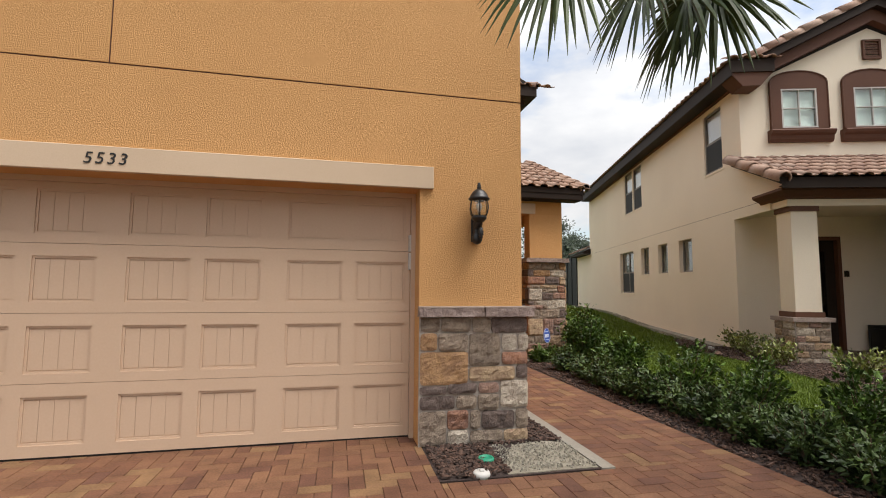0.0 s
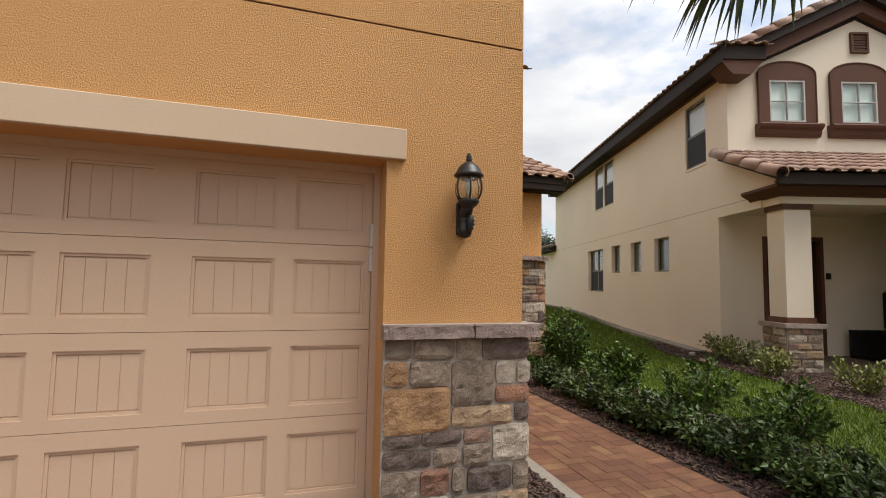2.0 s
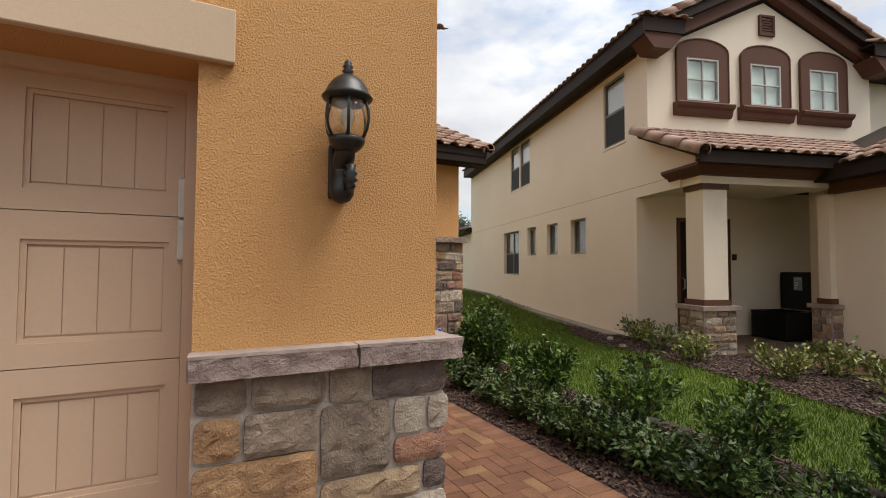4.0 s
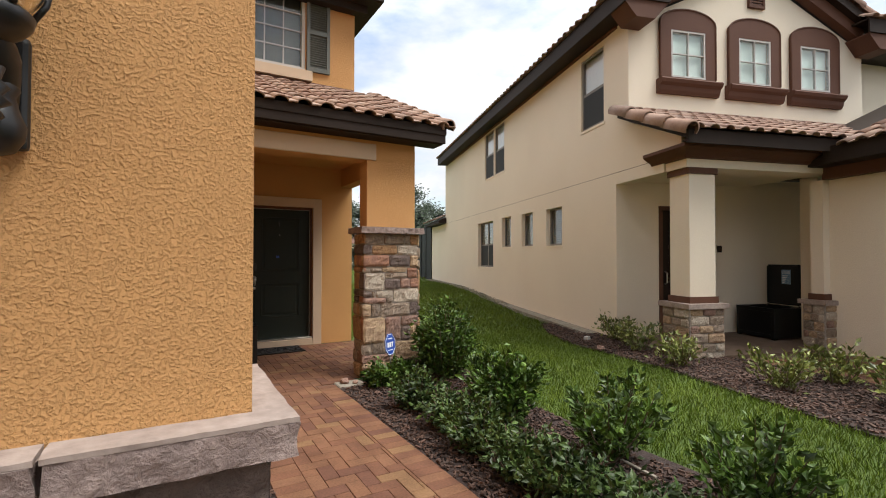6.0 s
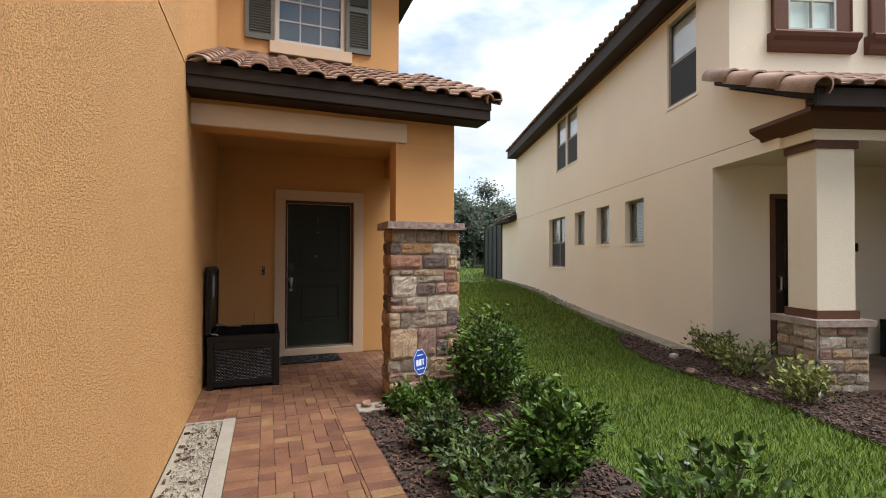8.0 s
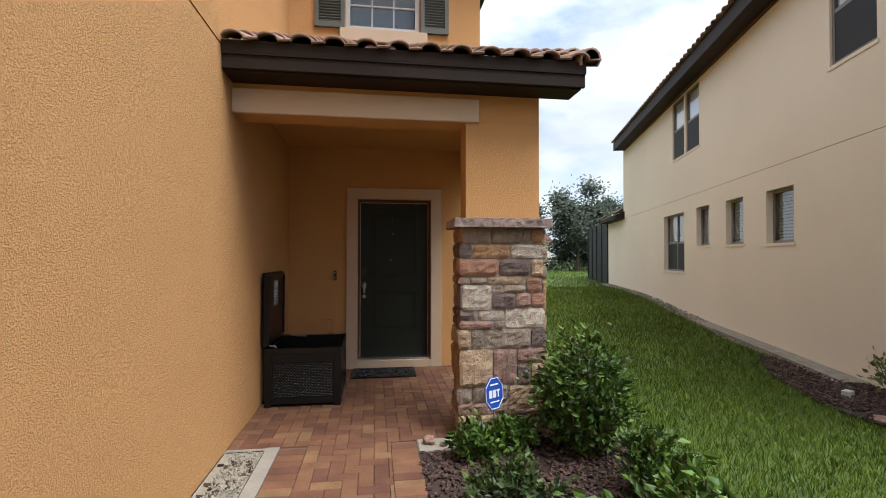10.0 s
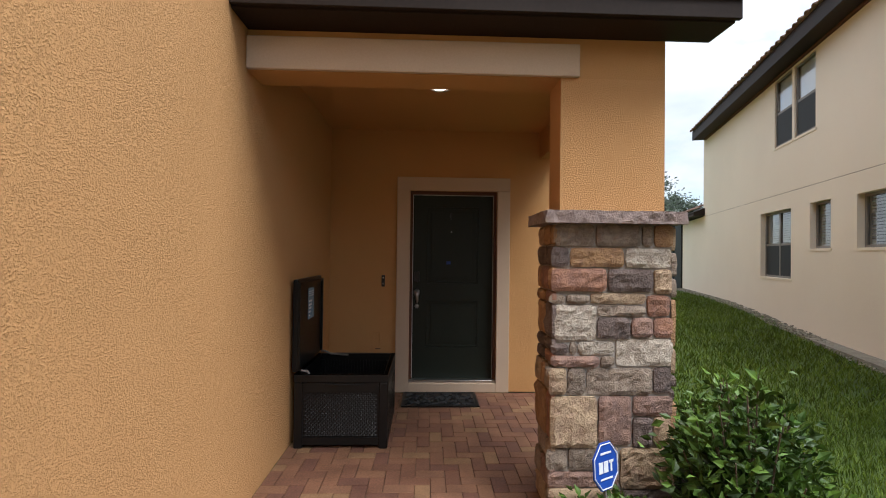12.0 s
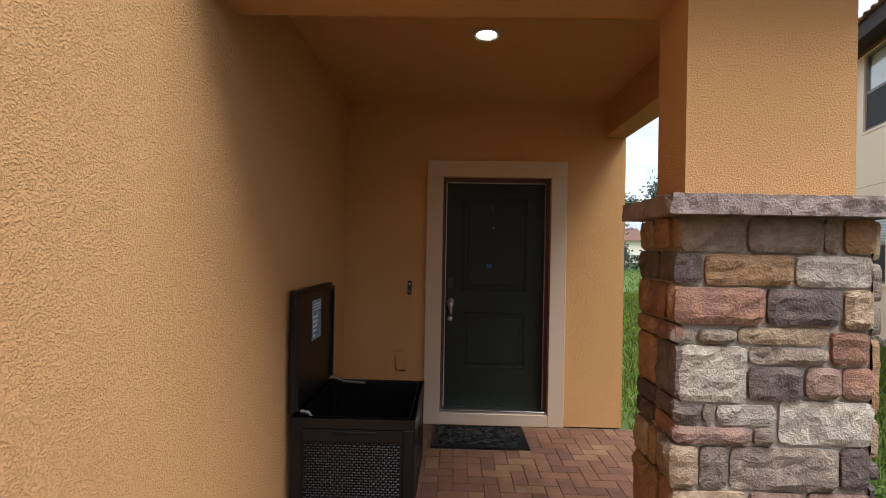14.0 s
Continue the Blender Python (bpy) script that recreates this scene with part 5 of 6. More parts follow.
SANDY = lambda x, y: (2.25 < x and y < 4.4 and x < 2.9) or (y > 6.9)
scatter_chips("bark_mulch", 9000, (4.01, 5.6, 2.2, 9.2), lambda x, y: x < 5.35 + 0.05 * math.sin(y * 3) + (0.25 if y > 7.6 else 0) and (y < 8.48 or x > 5.13) and (x > 4.3 or y < 8.28), M_CHIP, "loose brown bark mulch chips round the shrubs", 0.042, 3)
scatter_chips("wall_mulch", 2350, (1.78, 2.96, 3.83, 8.3), lambda x, y: (y < 4.43 or x > 2.62) and (x < 2.87 or 5.63 < y < 6.87) and not SANDY(x, y) or (y > 6.9 and 2.62 < x < 2.87 and random.Random(int(y * 900)).random() < 0.05), M_CHIP, "brown bark mulch chips by the wall", 0.045, 4)
scatter_chips("pale_gravel", 1500, (2.24, 2.87, 3.84, 8.45), lambda x, y: SANDY(x, y) and (y < 4.36 or (x > 2.66 and y > 7.0)), M_GRAVEL, "loose pale gravel in the bed", 0.014, 5, 0.7, 0.002)
scatter_chips("neighbour_mulch", 8000, (6.9, 9.5, 3.0, 10.9), lambda x, y: inside(x, y, NBED), M_CHIP, "brown mulch in the cream house's bed", 0.06, 6)


def beside_wall(x, y):
    q = NB.inverted() @ Vector((x, y, 0))
    return -0.34 - 0.06 * math.sin(q.y * 2.1) < q.x < -0.01 and 0.9 < q.y < 15.6


scatter_chips("wall_rocks", 1700, (8.7, 13.8, 9.0, 23.6), beside_wall, M_GRAVEL, "pale loose rocks along the foot of the cream wall", 0.042, 17, 0.5, 0.0)


# ---- lawn ----
def lawn():
    rng = np.random.default_rng(11)
    V, F = [], []

    def blades(n, x0, x1, y0, y1, h, w):
        k = 0
        while k < n:
            y = rng.uniform(y0, y1)
            x = rng.uniform(x0, x1)
            left = 5.42 + 0.05 * math.sin(y * 2.7) if y < 8.8 else (5.75 if y < 10.5 else 5.12)
            if y > 24:
                left = -5
            right = (6.9 if y < 4 else 9.0) if y < 8.5 else 8.94 + (y - 8.523) * 0.3057 - 0.33
            if y > 25:
                right = 40
            k += 1
            if not left < x < right or (y < 11 and (inside(x, y, NBED) or (x > 7.5 and y < 7.0 and x > 7.2 + (y - 4.75) * 0.3))):
                continue
            hh, ww, a = h * rng.uniform(0.55, 1.25), w * rng.uniform(0.7, 1.3), rng.uniform(0, 6.283)
            dx, dy = math.cos(a), math.sin(a)
            lx, ly = rng.normal(0, 0.45, 2) * hh
            z = rise(y) - 0.03
            b = len(V)
            V.extend(((x - dx * ww, y - dy * ww, z), (x + dx * ww, y + dy * ww, z), (x + dx * ww * 0.7 + lx * 0.45, y + dy * ww * 0.7 + ly * 0.45, z + hh * 0.62),
                      (x - dx * ww * 0.7 + lx * 0.45, y - dy * ww * 0.7 + ly * 0.45, z + hh * 0.62), (x + lx, y + ly, z + hh)))
            F.extend(((b, b + 1, b + 2, b + 3), (b + 3, b + 2, b + 4)))
    blades(110000, 5.3, 9.4, 2.0, 10.5, 0.055, 0.0034)
    blades(85000, 5.0, 12.5, 10.5, 22.0, 0.075, 0.0065)
    blades(24000, -2.0, 25.0, 22.0, 42.0, 0.11, 0.014)
    me = bpy.data.meshes.new("lawn_grass")
    me.from_pydata(V, [], F)
    finish(tagged(new("lawn_grass", me), "thick green lawn grass between the houses", "grass", kind="stuff"), M_GRASS)


lawn()


# ---- shrubs ----
def leaf_cloud(n, rx, rz, leaf, seed, tips=9, upright=0.5, low=0.12, bushy=0.26):
    """Leaves set along many twigs that fan out from the foot; returns stems and leaves."""
    rng = random.Random(seed)
    V, F = [], []
    stems = []
    for s in range(tips):
        a = rng.uniform(0, 6.283)
        r = rx * math.sqrt(rng.uniform(0.02, 1))
        top = Vector((r * math.cos(a), r * math.sin(a), rz * rng.uniform(0.6, 1.08) * (1 - 0.35 * (r / rx) ** 2)))
        foot = Vector((rng.uniform(-0.04, 0.04), rng.uniform(-0.04, 0.04), 0))
        mid = foot.lerp(top, 0.5) + Vector((0, 0, -0.02)) + Vector((top.x, top.y, 0)) * 0.12
        stems.append((foot, mid, top))
    for k in range(n):
        foot, mid, top = stems[k % tips]
        t = low + (1 - low) * rng.random() ** 0.75
        p = foot * (1 - t) ** 2 + mid * 2 * t * (1 - t) + top * t * t
        spread = bushy * rx * (0.35 + 0.65 * math.sin(min(t, 1) * math.pi * 0.85))
        p = p + Vector((rng.gauss(0, spread), rng.gauss(0, spread), rng.gauss(0, spread * 0.55)))
        if p.z < 0.02:
            p.z = 0.02 + rng.random() * 0.08
        d = Vector((p.x * 1.2 + rng.gauss(0, 0.25), p.y * 1.2 + rng.gauss(0, 0.25), upright * rz + rng.gauss(0, 0.18))).normalized()
        side = d.cross(Vector((rng.gauss(0, 1), rng.gauss(0, 1), rng.gauss(0, 1)))).normalized()
        nrm = side.cross(d)
        L = leaf * rng.uniform(0.65, 1.25)
        W = L * rng.uniform(0.22, 0.30)
        b = len(V)
        for q in (p, p + d * L * 0.45 + side * W + nrm * W * 0.3, p + d * L - nrm * L * 0.12, p + d * L * 0.45 - side * W + nrm * W * 0.3, p + d * L * 0.45):
            V.append(tuple(q))
        F += [(b, b + 1, b + 4), (b + 1, b + 2, b + 4), (b + 2, b + 3, b + 4), (b + 3, b, b + 4)]
    return stems, V, F


def shrub_kind(name, label, n, rx, rz, leaf, seed, mat, group, tips=12, upright=0.5, flowers=0, bushy=0.26):
    t = thing(name, label, "shrub", group)
    stems, V, F = leaf_cloud(n, rx, rz, leaf, seed, tips, upright, bushy=bushy)
    bm = bmesh.new()
    for f, m, p in stems:
        one = tube([f, m, p], [0.008, 0.006, 0.003], 5)
        me = bpy.data.meshes.new("tmp")
        one.to_mesh(me)
        one.free()
        bm.from_mesh(me)
        bpy.data.meshes.remove(me)
    part("stem", bm, M_STEM, t)
    me = bpy.data.meshes.new("leaves")
    me.from_pydata(V, [], F)
    lv = finish(new("leaves", me), mat)
    lv.parent = t
    rng = random.Random(seed)
    for k in range(flowers):
        p = V[rng.randrange(len(V) // 5) * 5]
        fl = part("flower", lathe([(0.001, 0), (0.013, 0.006), (0.009, 0.011), (0.003, 0.008)], 7, (p[0] * 1.05, p[1] * 1.05, p[2] + 0.02)), M_SIGNWHITE, t, "small white flower")
    return t


# tall glossy shrubs in a row behind the low hedge: x, y, scale, turn
tall = shrub_kind("gardenia_shrub", "sparse glossy green shrub with upright shoots in mulch", 1150, 0.36, 0.62, 0.066, 21, M_LEAF, "tall shrubs by the walkway", 13, 0.4, 2, 0.13)
full = shrub_kind("gardenia_shrub", "full glossy dark green shrub with upright shoots in mulch", 2600, 0.38, 0.56, 0.066, 25, M_LEAF, "tall shrubs by the walkway", 26, 0.4, 2, 0.15)
full.matrix_basis = pose(5.0, 6.6, -0.01, 0, 0, 20)
TALL = [(5.05, 5.62, 1.0, 40), (5.36, 3.95, 1.0, 260), (5.25, 3.0, 1.0, 310)]
copy_thing(full, pose(5.28, 7.42, -0.01, 0, 0, 200)).scale = (0.7, 0.7, 0.75)
tall.matrix_basis = pose(5.06, 4.74, -0.01, 0, 0, 0) @ Matrix.Diagonal((0.95, 0.95, 0.95, 1))
for x, y, s, a in TALL:
    tall_m = pose(x, y, -0.01, 0, 0, a)
    c = copy_thing(tall, tall_m)
    c.scale = (s, s, s)
corner = shrub_kind("corner_shrub", "dense rounded green shrub beside the stone pillar", 4200, 0.29, 0.80, 0.058, 22, M_LEAF, "tall shrubs by the walkway", 40, 0.2)
corner.matrix_basis = pose(5.2, 8.1, -0.01) @ Matrix.Diagonal((1.08, 1.05, 1.15, 1))
copy_thing(corner, pose(5.44, 8.66, -0.01, 0, 0, 140)).scale = (0.9, 0.9, 0.92)
low_a = shrub_kind("hedge_shrub", "low spreading dark green hedge shrub along the walkway", 2000, 0.24, 0.36, 0.052, 31, M_LEAF_DARK, "low hedge along the walkway", 30, 0.3, 0, 0.17)
low_b = shrub_kind("hedge_shrub", "low spreading dark green hedge shrub along the walkway", 2000, 0.25, 0.34, 0.052, 32, M_LEAF_DARK, "low hedge along the walkway", 30, 0.3, 0, 0.17)
low_a.matrix_basis = pose(4.42, 7.28, -0.01)
low_b.matrix_basis = pose(4.44, 6.72, -0.01, 0, 0, 70)
rng = random.Random(8)
y = 6.2
k = 0
while y > 1.6:
    src = (low_a, low_b)[k % 2]
    copy_thing(src, pose(4.40 + rng.uniform(-0.05, 0.05), y, -0.01, 0, 0, rng.uniform(0, 360))).scale = (1.05,) * 3
    y -= 0.44
    k += 1
k = 0
y = 4.6
while y > 1.6:
    copy_thing((low_b, low_a)[k % 2], pose(4.72 + rng.uniform(-0.06, 0.06), y, -0.01, 0, 0, rng.uniform(0, 360))).scale = (0.85,) * 3
    y -= 0.55
    k += 1
small = shrub_kind("small_shrub", "small bright green shrub at the foot of the pillar", 700, 0.17, 0.30, 0.065, 33, M_LEAF, "", 12, 0.4)
small.matrix_basis = pose(4.42, 8.16, -0.01)
small2 = copy_thing(small, pose(4.68, 8.28, -0.01, 0, 0, 130))
yel = shrub_kind("variegated_shrub", "sparse yellow-green shrub in the cream house's mulch bed", 420, 0.30, 0.55, 0.07, 41, M_LEAF_YEL, "yellow shrubs by the cream house", 9, 0.6)
yel.matrix_basis = pose(8.88, 8.75, 0.0)
for x, y, s, a in ((8.45, 7.95, 1.0, 60), (8.10, 7.10, 0.95, 140), (8.05, 5.95, 1.0, 200), (8.75, 5.75, 1.0, 250), (8.2, 4.9, 1.0, 20), (8.7, 4.6, 0.9, 100)):
    copy_thing(yel, pose(x, y, 0.0, 0, 0, a)).scale = (s, s, s)


# ---- palm over the walkway ----
def fan_frond(name, hub, way, crown, seed, parent, r=0.78):
    """A fan leaf: many pleated blades round a hub, on a bent stalk from the crown."""
    rng = random.Random(seed)
    hub, way, crown = Vector(hub), Vector(way).normalized(), Vector(crown)
    side = way.cross(Vector((0, 0, 1))).normalized()
    up = side.cross(way).normalized()
    V, F = [], []
    n = 44
    for i in range(n):
        a = radians(-128 + 256 * i / (n - 1) + rng.uniform(-2, 2))
        d = (way * math.cos(a) + side * math.sin(a) + up * rng.uniform(-0.08, 0.12)).normalized()
        L = r * (0.82 + 0.2 * math.cos(a * 0.8)) * rng.uniform(0.9, 1.06)
        w = d.cross(up).normalized()
        pts = []
        for t in (0.0, 0.3, 0.6, 0.82, 1.0):
            pts.append(hub + d * L * t + Vector((0, 0, -1)) * (0.30 * L * t ** 2.6))
        ws = (0.004, 0.019, 0.021, 0.012, 0.001)
        b = len(V)
        for p, q in zip(pts, ws):
            V.extend((tuple(p - w * q), tuple(p + up * q * 0.7), tuple(p + w * q)))
        for s in range(4):
            for e in (0, 1):
                o = b + s * 3 + e
                F.append((o, o + 1, o + 4, o + 3))
    me = bpy.data.meshes.new(name)
    me.from_pydata(V, [], F)
    fr = finish(new(name, me), M_FROND)
    fr.parent = parent
    mid = crown.lerp(hub, 0.55) + Vector((0, 0, 0.22))
    part("stalk", tube([crown, mid, hub, hub + way * 0.12], [0.022, 0.016, 0.012, 0.006], 6), M_FROND, fr)


palm = thing("palm_tree", "fan palm with drooping green fronds over the walkway", "palm tree")
trunk = [(4.95, 2.55, 0.0), (4.93, 2.56, 1.2), (4.97, 2.58, 2.4), (4.95, 2.6, 3.5)]
part("trunk", tube(trunk, [0.17, 0.14, 0.13, 0.15], 14), M_BARK, palm, smooth=True)
CROWN = (4.95, 2.6, 3.5)
FRONDS = [((3.58, 3.66, 3.40), (-0.30, 0.02, -0.90), 0.64), ((2.5, 3.5, 3.5), (-0.10, -0.15, -0.95), 0.66), ((4.3, 3.2, 4.3), (-0.1, 0.5, 0.2), 0.6), ((4.1, 1.8, 4.0), (-0.9, -0.3, -0.1), 0.8), ((3.74, 3.58, 3.45), (-0.16, -0.11, -0.95), 0.62), ((3.3, 3.75, 3.58), (-0.35, -0.05, -0.9), 0.6),
          ((4.4, 1.4, 3.4), (-0.3, -0.8, -0.4), 0.8), ((5.6, 1.5, 3.4), (0.4, -0.8, -0.4), 0.8), ((6.2, 2.6, 3.5), (0.9, 0, -0.4), 0.8), ((6.0, 3.2, 4.3), (0.6, 0.5, 0.1), 0.7), ((4.9, 2.5, 4.6), (-0.1, -0.1, 0.9), 0.8)]
for i, (h, w, r) in enumerate(FRONDS):
    fan_frond("frond", h, w, CROWN, 50 + i, palm, r)


# ---- far trees, hedge and houses ----
def tree(at, h, r, seed, n=9000, leaf=0.30):
    t = thing("tree", "dark green broadleaf tree behind the lawn", "tree", "far trees", at=at)
    rng = random.Random(seed)
    part("trunk", tube([(0, 0, -0.2), (0.05, 0, h * 0.25), (0.0, 0.1, h * 0.5)], [0.16, 0.12, 0.07], 8), M_STEM, t)
    lumps = []
    for k in range(16):
        a, q = rng.uniform(0, 6.283), math.sqrt(rng.random())
        z = h * rng.uniform(0.16, 0.95)
        rr = r * q * (1.1 - 0.7 * max(0, z / h - 0.5))
        lumps.append(Vector((rr * math.cos(a), rr * math.sin(a), z)))
        part("limb", tube([(0, 0, h * 0.3), tuple(lumps[-1] * 0.6 + Vector((0, 0, h * 0.1))), tuple(lumps[-1])], [0.06, 0.035, 0.012], 5), M_STEM, t)
    V, F = [], []
    for k in range(n):
        c = lumps[rng.randrange(16)]
        p = c + Vector((rng.gauss(0, r * 0.22), rng.gauss(0, r * 0.22), rng.gauss(0, r * 0.2)))
        d = Vector((rng.gauss(0, 1), rng.gauss(0, 1), rng.gauss(0, 0.7))).normalized()
        s = d.orthogonal().normalized() * leaf * 0.3
        b = len(V)
        V.extend((tuple(p), tuple(p + d * leaf * 0.5 + s), tuple(p + d * leaf), tuple(p + d * leaf * 0.5 - s)))
        F.append((b, b + 1, b + 2, b + 3))
    me = bpy.data.meshes.new("crown")
    me.from_pydata(V, [], F)
    cr = finish(new("crown", me), M_LEAF_FAR)
    cr.parent = t


tree((20.4, 42.0, 0.31), 7.4, 2.3, 61)
tree((24.5, 46.0, 0.31), 6.4, 2.2, 62)
tree((16.8, 47.0, 0.31), 6.2, 2.0, 63)
tree((14.0, 52.0, 0.31), 5.6, 2.2, 64)


def far_hedge():
    rng = random.Random(70)
    V, F = [], []
    for k in range(9000):
        x, z = rng.uniform(6, 40), rng.uniform(0.05, 1.15)
        p = Vector((x, 43.5 + rng.gauss(0, 0.35), 0.31 + z))
        d = Vector((rng.gauss(0, 1), rng.gauss(0, 1), rng.gauss(0, 0.8))).normalized()
        s = d.orthogonal().normalized() * 0.06
        b = len(V)
        V.extend((tuple(p), tuple(p + d * 0.11 + s), tuple(p + d * 0.22), tuple(p + d * 0.11 - s)))
        F.append((b, b + 1, b + 2, b + 3))
    me = bpy.data.meshes.new("far_hedge")
    me.from_pydata(V, [], F)
    finish(tagged(new("far_hedge", me), "clipped dark hedge across the far end of the lawn", "hedge", kind="stuff"), M_LEAF_FAR)


far_hedge()
fh = thing("far_house", "distant cream house with a brown roof beyond the hedge", "house", at=(22, 75, 0.3))
part("wall", box(-9, 9, 0, 8, 0, 3.2), M_CREAM, fh)
part("roof", prism([(-0.5, 3.2), (8.5, 3.2), (4, 5.2)], "x", -9.5, 9.5), M_BROWN2, fh)
for x in (-6, -2, 2, 6):
    part("window", box(x - 0.6, x + 0.6, -0.05, 0.02, 1.0, 2.3), M_BRONZE, fh)

# the far side of the street, behind the walk's start: unseen, added to block low sky
for x, w, h, mat in ((-30, 15, 5.6, M_CREAM), (-12, 15, 5.9, M_STUCCO_FINE), (6, 15, 5.6, M_CREAM), (24, 15, 5.8, M_TRIM)):
    oh = thing("street_house", "plain unseen house block added across the street to screen low sky", "house", "houses across the street", at=(x, -30, 0))
    part("wall", box(0, w, 0, 10, -0.1, h), mat, oh)
    part("roof", prism([(-0.6, h), (10.6, h), (5, h + 2.6)], "x", -0.5, w + 0.5), M_BROWN2, oh)

# ---- small things on the ground ----
sign = thing("yard_sign", "blue octagonal yard sign with white lettering bars", "yard sign", at=pose(4.575, 8.22, 0.0, -4, 0, 30))
oct_pts = [(0.10 * math.cos(math.pi / 8 + math.pi / 4 * k), 0.425 + 0.128 * math.sin(math.pi / 8 + math.pi / 4 * k)) for k in range(8)]
part("plate", prism(oct_pts, "y", -0.004, 0.004), M_BLUE, sign)
part("plate_border", tube([(x * 0.93, -0.005, 0.425 + (z - 0.425) * 0.93) for x, z in oct_pts + oct_pts[:1]], 0.003, 5), M_SIGNWHITE, sign)
for x0, x1, z0, z1 in ((-0.055, -0.025, 0.395, 0.45), (-0.018, 0.014, 0.395, 0.45), (0.021, 0.055, 0.438, 0.45), (0.032, 0.044, 0.395, 0.437), (-0.04, 0.04, 0.485, 0.495), (-0.045, 0.045, 0.36, 0.368)):
    part("print_bar", box(x0, x1, -0.006, -0.004, z0, z1), M_SIGNWHITE, sign, "white print bar")
part("stake", box(-0.006, 0.006, 0.004, 0.012, -0.05, 0.42), M_BRONZE, sign, "thin metal stake")

lid = thing("irrigation_cap", "round green plastic pipe cap in the mulch", "pipe cap", at=(2.15, 4.08, 0.0))
part("rim", lathe([(0.055, -0.02), (0.058, 0.02), (0.052, 0.03), (0.044, 0.03), (0.042, 0.02)], 24), M_GREENLID, lid, smooth=True)
part("top", lathe([(0.043, 0.018), (0.03, 0.022), (0.008, 0.022)], 20), M_GREENLID, lid)
cap2 = thing("cleanout_cap", "round white plastic pipe cap by the paver edge", "pipe cap", at=(2.05, 3.86, 0.0))
part("disc", lathe([(0.055, -0.02), (0.058, 0.012), (0.05, 0.022), (0.02, 0.024)], 24), M_WHITE, cap2, smooth=True)
part("plug", box(-0.014, 0.014, -0.014, 0.014, 0.022, 0.034, bevel=0.003), M_WHITE, cap2)
for i, (x, y, s) in enumerate(((4.10, 8.42, 0.05), (4.20, 8.36, 0.032), (8.0, 8.3, 0.06))):
    rk = thing("stone_rock", "small rough brown rock on the bed's edge", "rock", at=(x, y, 0.012))
    bm = bmesh.new()
    bmesh.ops.create_icosphere(bm, subdivisions=2, radius=s)
    for v in bm.verts:
        v.co *= 1 + 0.5 * noise.noise(v.co * 30 + Vector((i, 0, 0)))
        v.co.z = max(v.co.z * 0.7 + s * 0.5, 0)
    part("rock_body", bm, STONE["m"], rk)

spr = thing("sprinkler_head", "small black pop-up sprinkler head in the mulch", "sprinkler", at=(4.72, 8.33, -0.01))
part("body", lathe([(0.022, -0.02), (0.022, 0.05), (0.03, 0.052), (0.03, 0.066), (0.02, 0.07)], 18), M_BLACK, spr, smooth=True)
part("nozzle", lathe([(0.012, 0.07), (0.012, 0.078), (0.006, 0.08)], 12), M_BRONZE, spr)
stick = thing("wooden_stick", "pale weathered wooden stake lying on the mulch", "stick", at=pose(5.09, 5.48, 0.022, 0, 1.5, 82))
part("stake_body", box(-0.20, 0.20, -0.012, 0.012, -0.006, 0.008, bevel=0.003), M_CONC, stick)
vb = thing("plastic_cap", "small white plastic cap in the cream house's mulch bed", "pipe cap", at=pose(8.52, 9.05, 0.0, 0, 0, 20))
part("cap_body", box(-0.055, 0.055, -0.04, 0.04, -0.01, 0.065, bevel=0.012, seg=2), M_WHITE, vb)

# ---- pavers ----
def paver_me(l, w, name="paver", h=0.03, b=0.003):
    """A paver with worn chamfered edges, its top at z = 0."""
    bm = bmesh.new()
    lo = [bm.verts.new((sx * l / 2, sy * w / 2, -h)) for sx, sy in ((-1, -1), (1, -1), (1, 1), (-1, 1))]
    mi = [bm.verts.new((sx * l / 2, sy * w / 2, -b)) for sx, sy in ((-1, -1), (1, -1), (1, 1), (-1, 1))]
    hi = [bm.verts.new((sx * (l / 2 - b), sy * (w / 2 - b), 0)) for sx, sy in ((-1, -1), (1, -1), (1, 1), (-1, 1))]
    for a, c in ((lo, mi), (mi, hi)):
        for i in range(4):
            bm.faces.new((a[i], a[(i + 1) % 4], c[(i + 1) % 4], c[i]))
    bm.faces.new(hi)
    return mesh_of(name, bm)


def herringbone(x0, x1, y0, y1, ox, oy, s=0.1):
    """Bricks of a right-angled herringbone, cut at the field's edges: (x, y, length along x, length along y)."""
    out = []
    for j in range(int((y0 - oy) / s) - 3, int((y1 - oy) / s) + 4):
        for i in range(int((x0 - ox) / s) - 3, int((x1 - ox) / s) + 4):
            k = (i - j) % 4
            cx, cy = ox + i * s, oy + j * s
            if k == 0:
                r = (cx, cx + 2 * s, cy, cy + s)
            elif k == 2:
                r = (cx, cx + s, cy - s, cy + s)
            else:
                continue
            r = (max(r[0], x0), min(r[1], x1), max(r[2], y0), min(r[3], y1))
            if r[1] - r[0] > 0.025 and r[3] - r[2] > 0.025:
                out.append((round((r[0] + r[1]) / 2, 5), round((r[2] + r[3]) / 2, 5), round(r[1] - r[0], 4), round(r[3] - r[2], 4)))
    return out


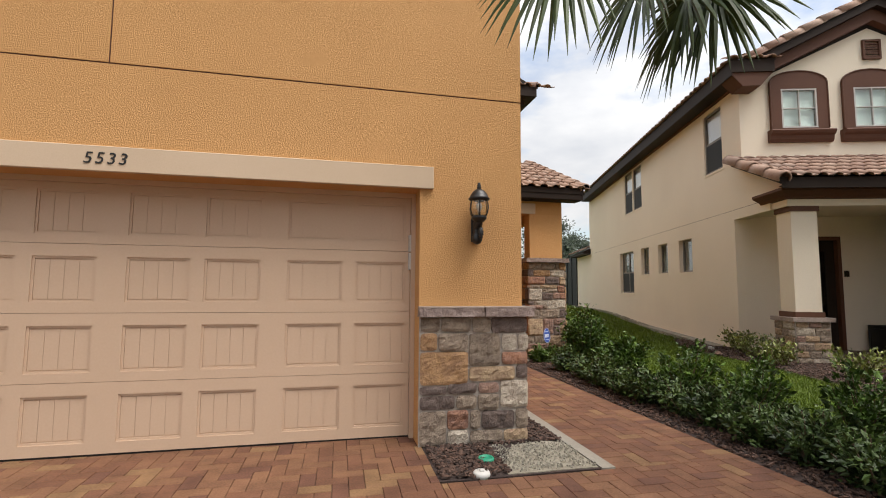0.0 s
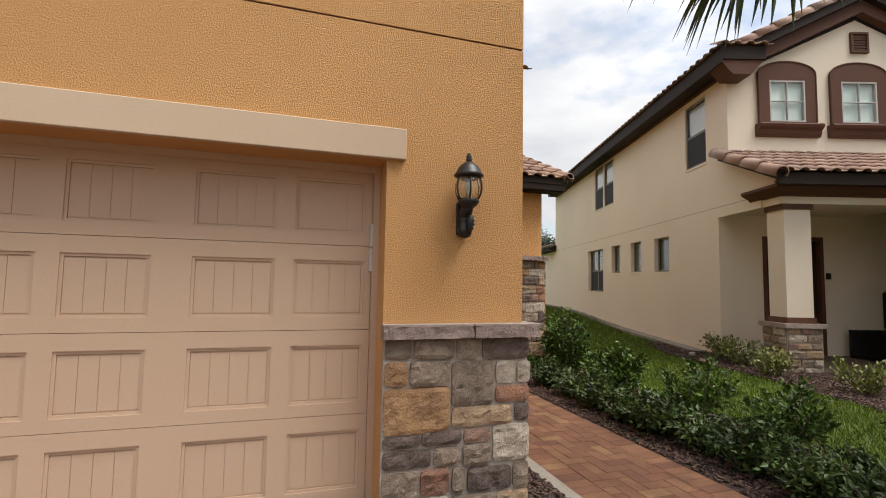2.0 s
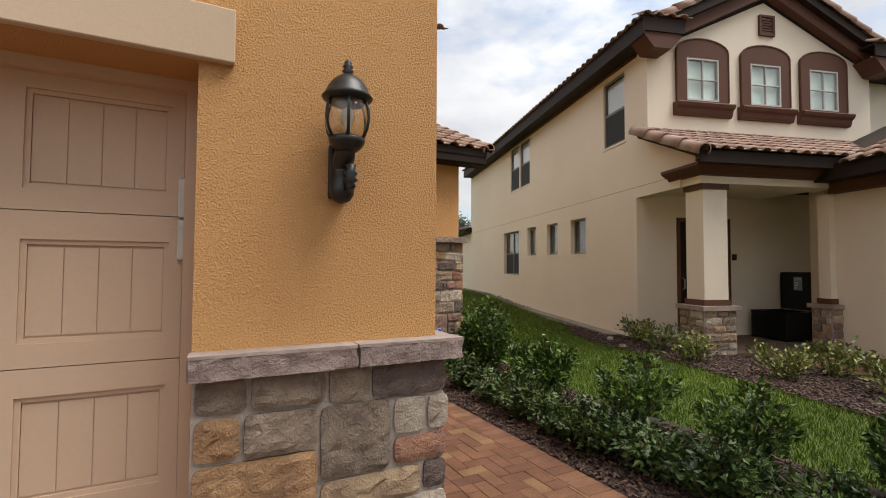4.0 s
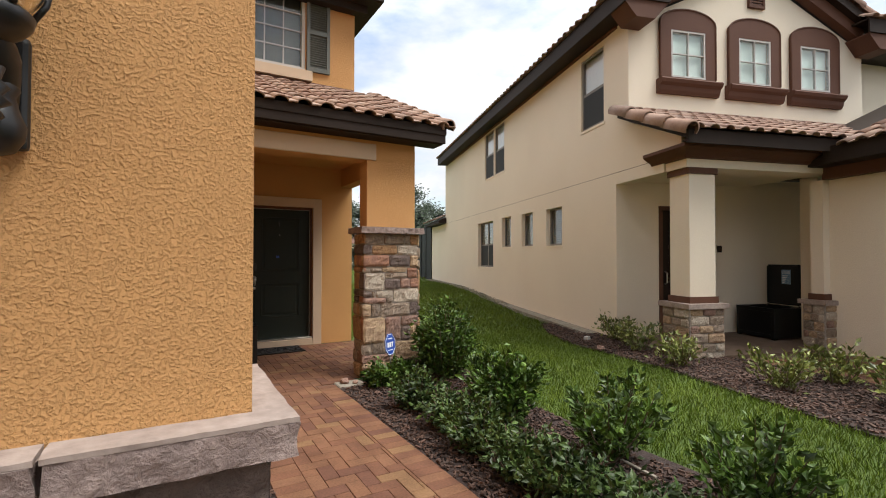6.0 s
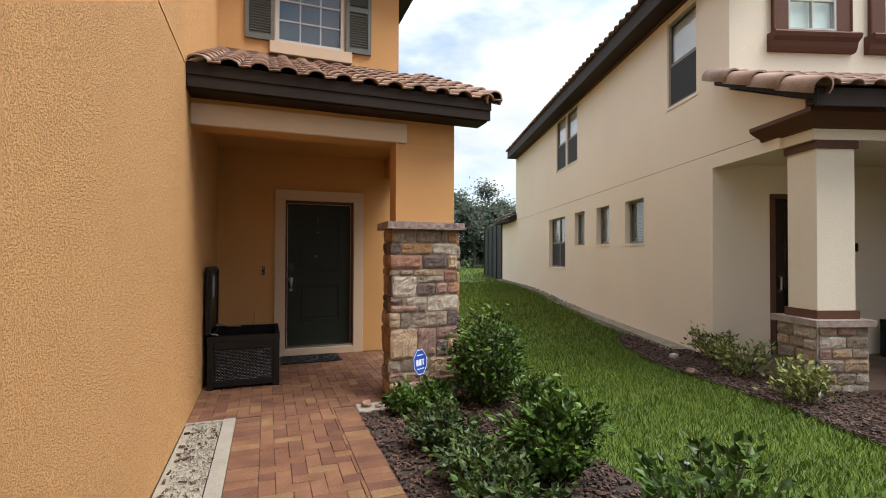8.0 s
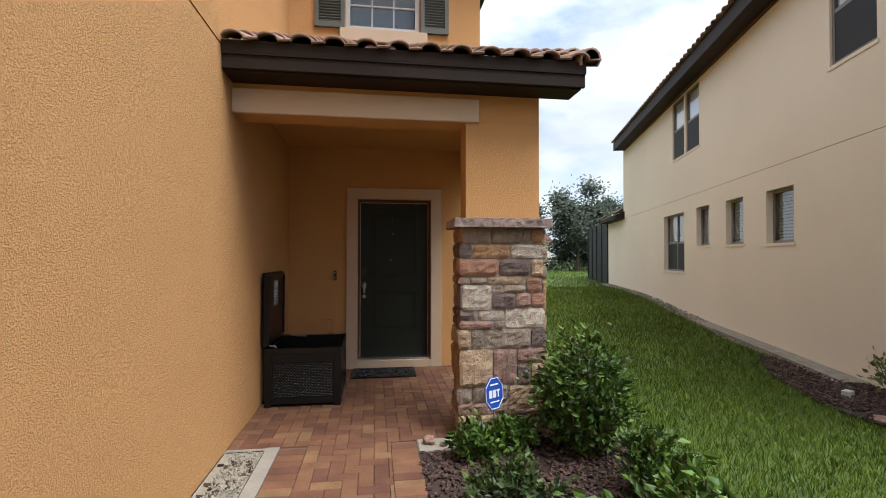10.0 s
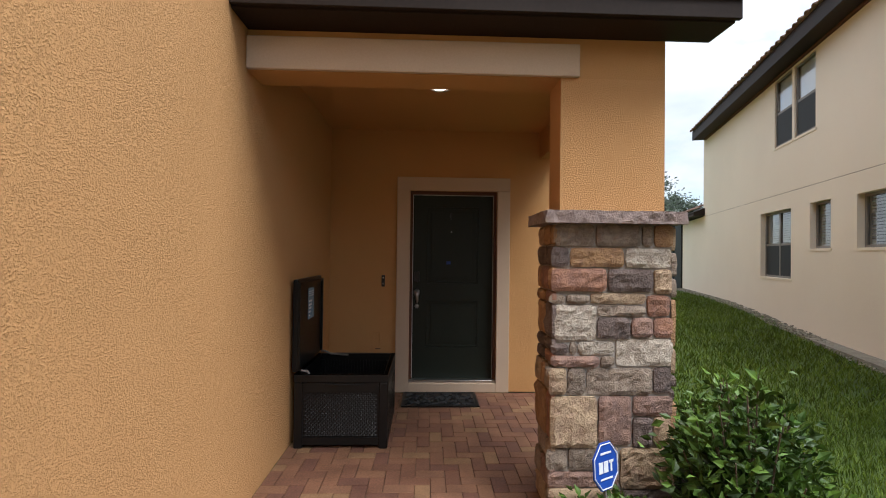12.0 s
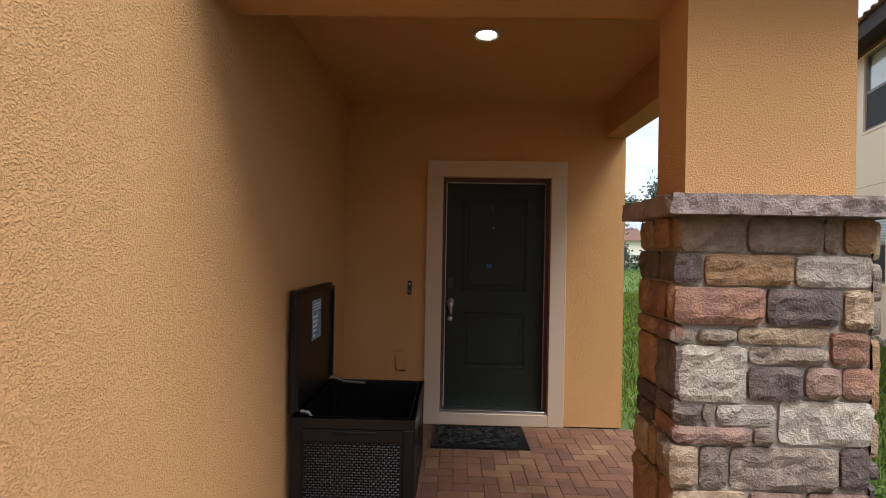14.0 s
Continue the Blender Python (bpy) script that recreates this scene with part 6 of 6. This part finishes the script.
GAP = 0.003
P_H = paver_me(0.2 - GAP, 0.1 - GAP)
P_V = paver_me(0.1 - GAP, 0.2 - GAP)
for p in (P_H, P_V):
    p.materials.append(M_PAVER)
walkway = structure("pavement", boxes((2.978, 4.004, 4.4, 8.53, -0.05, -0.012), (GX, 5.35, 8.53, 11.0, -0.05, -0.012), (-6, 1.76, -9, 4.735, -0.05, -0.012), (1.76, 4.004, -9, 3.775, -0.05, -0.012), (2.978, 4.004, 3.775, 4.4, -0.05, -0.012)), M_JOINT, "red-brown brick paver walkway and driveway", "pavement")
cells = []
# walkway: a course across the path at each edge, herringbone between
y = 3.83
while y < 8.5:
    cells += [(3.078, round(y, 4), 0.2, 0.1), (3.904, round(y, 4), 0.2, 0.1)]
    y += 0.1
cells += herringbone(3.178, 3.804, 3.78, 8.53, 3.178, 3.73)
cells += herringbone(GX, 5.3, 8.53, 10.965, 2.578, 8.43)
cells = [c for c in cells if not (4.33 < c[0] < 5.10 and 8.5 < c[1] < 8.88)]
whole = {(0.2, 0.1), (0.1, 0.2)}
near = [c for c in cells if c[0] < 4.3 and 5.2 < c[1] < 9.75 and c[2:] in whole][:300]
near_set = set(near)
joined = [c for c in cells if c not in near_set]
joined += herringbone(-2.9, 1.76, 1.6, 4.735, -3.0, 1.5) + herringbone(1.76, 4.004, 1.6, 3.78, -3.0, 1.5)
prng = random.Random(99)
for x, y, l, w in near:
    ob = new("paver", P_H if l > w else P_V)
    ob.parent = walkway
    ob.matrix_basis = pose(x + prng.uniform(-0.001, 0.001), y + prng.uniform(-0.001, 0.001), prng.uniform(-0.0015, 0.0015), prng.uniform(-0.35, 0.35), prng.uniform(-0.35, 0.35), prng.uniform(-0.5, 0.5))


def join_pavers(name, items, m=None, parent=None):
    V, F = [], []
    for x, y, l, w in items:
        l, w = l - GAP, w - GAP
        b, dz, h = len(V), prng.uniform(-0.0015, 0.0015), 0.003
        for z, c in ((-0.03, 0), (-h, 0), (0, h)):
            for sx, sy in ((-1, -1), (1, -1), (1, 1), (-1, 1)):
                p = Vector((x + sx * (l / 2 - c), y + sy * (w / 2 - c), z + dz))
                V.append(tuple(m @ p) if m else tuple(p))
        for r in (0, 4):
            for i in range(4):
                F.append((b + r + i, b + r + (i + 1) % 4, b + r + 4 + (i + 1) % 4, b + r + 4 + i))
        F.append((b + 8, b + 9, b + 10, b + 11))
    me = bpy.data.meshes.new(name)
    me.from_pydata(V, [], F)
    ob = finish(new(name, me), M_PAVER_J)
    if parent:
        ob.parent = parent
    return tagged(ob, kind="stuff")


join_pavers("paver_field", joined, parent=walkway)
nw = join_pavers("neighbour_pavers", herringbone(0.0, 2.7, -5.0, -1.3, 0, -5.0), NB @ pose(0.25, -0.2, -0.002))
tagged(nw, "reddish brick pavers leading to the cream house", "pavement")
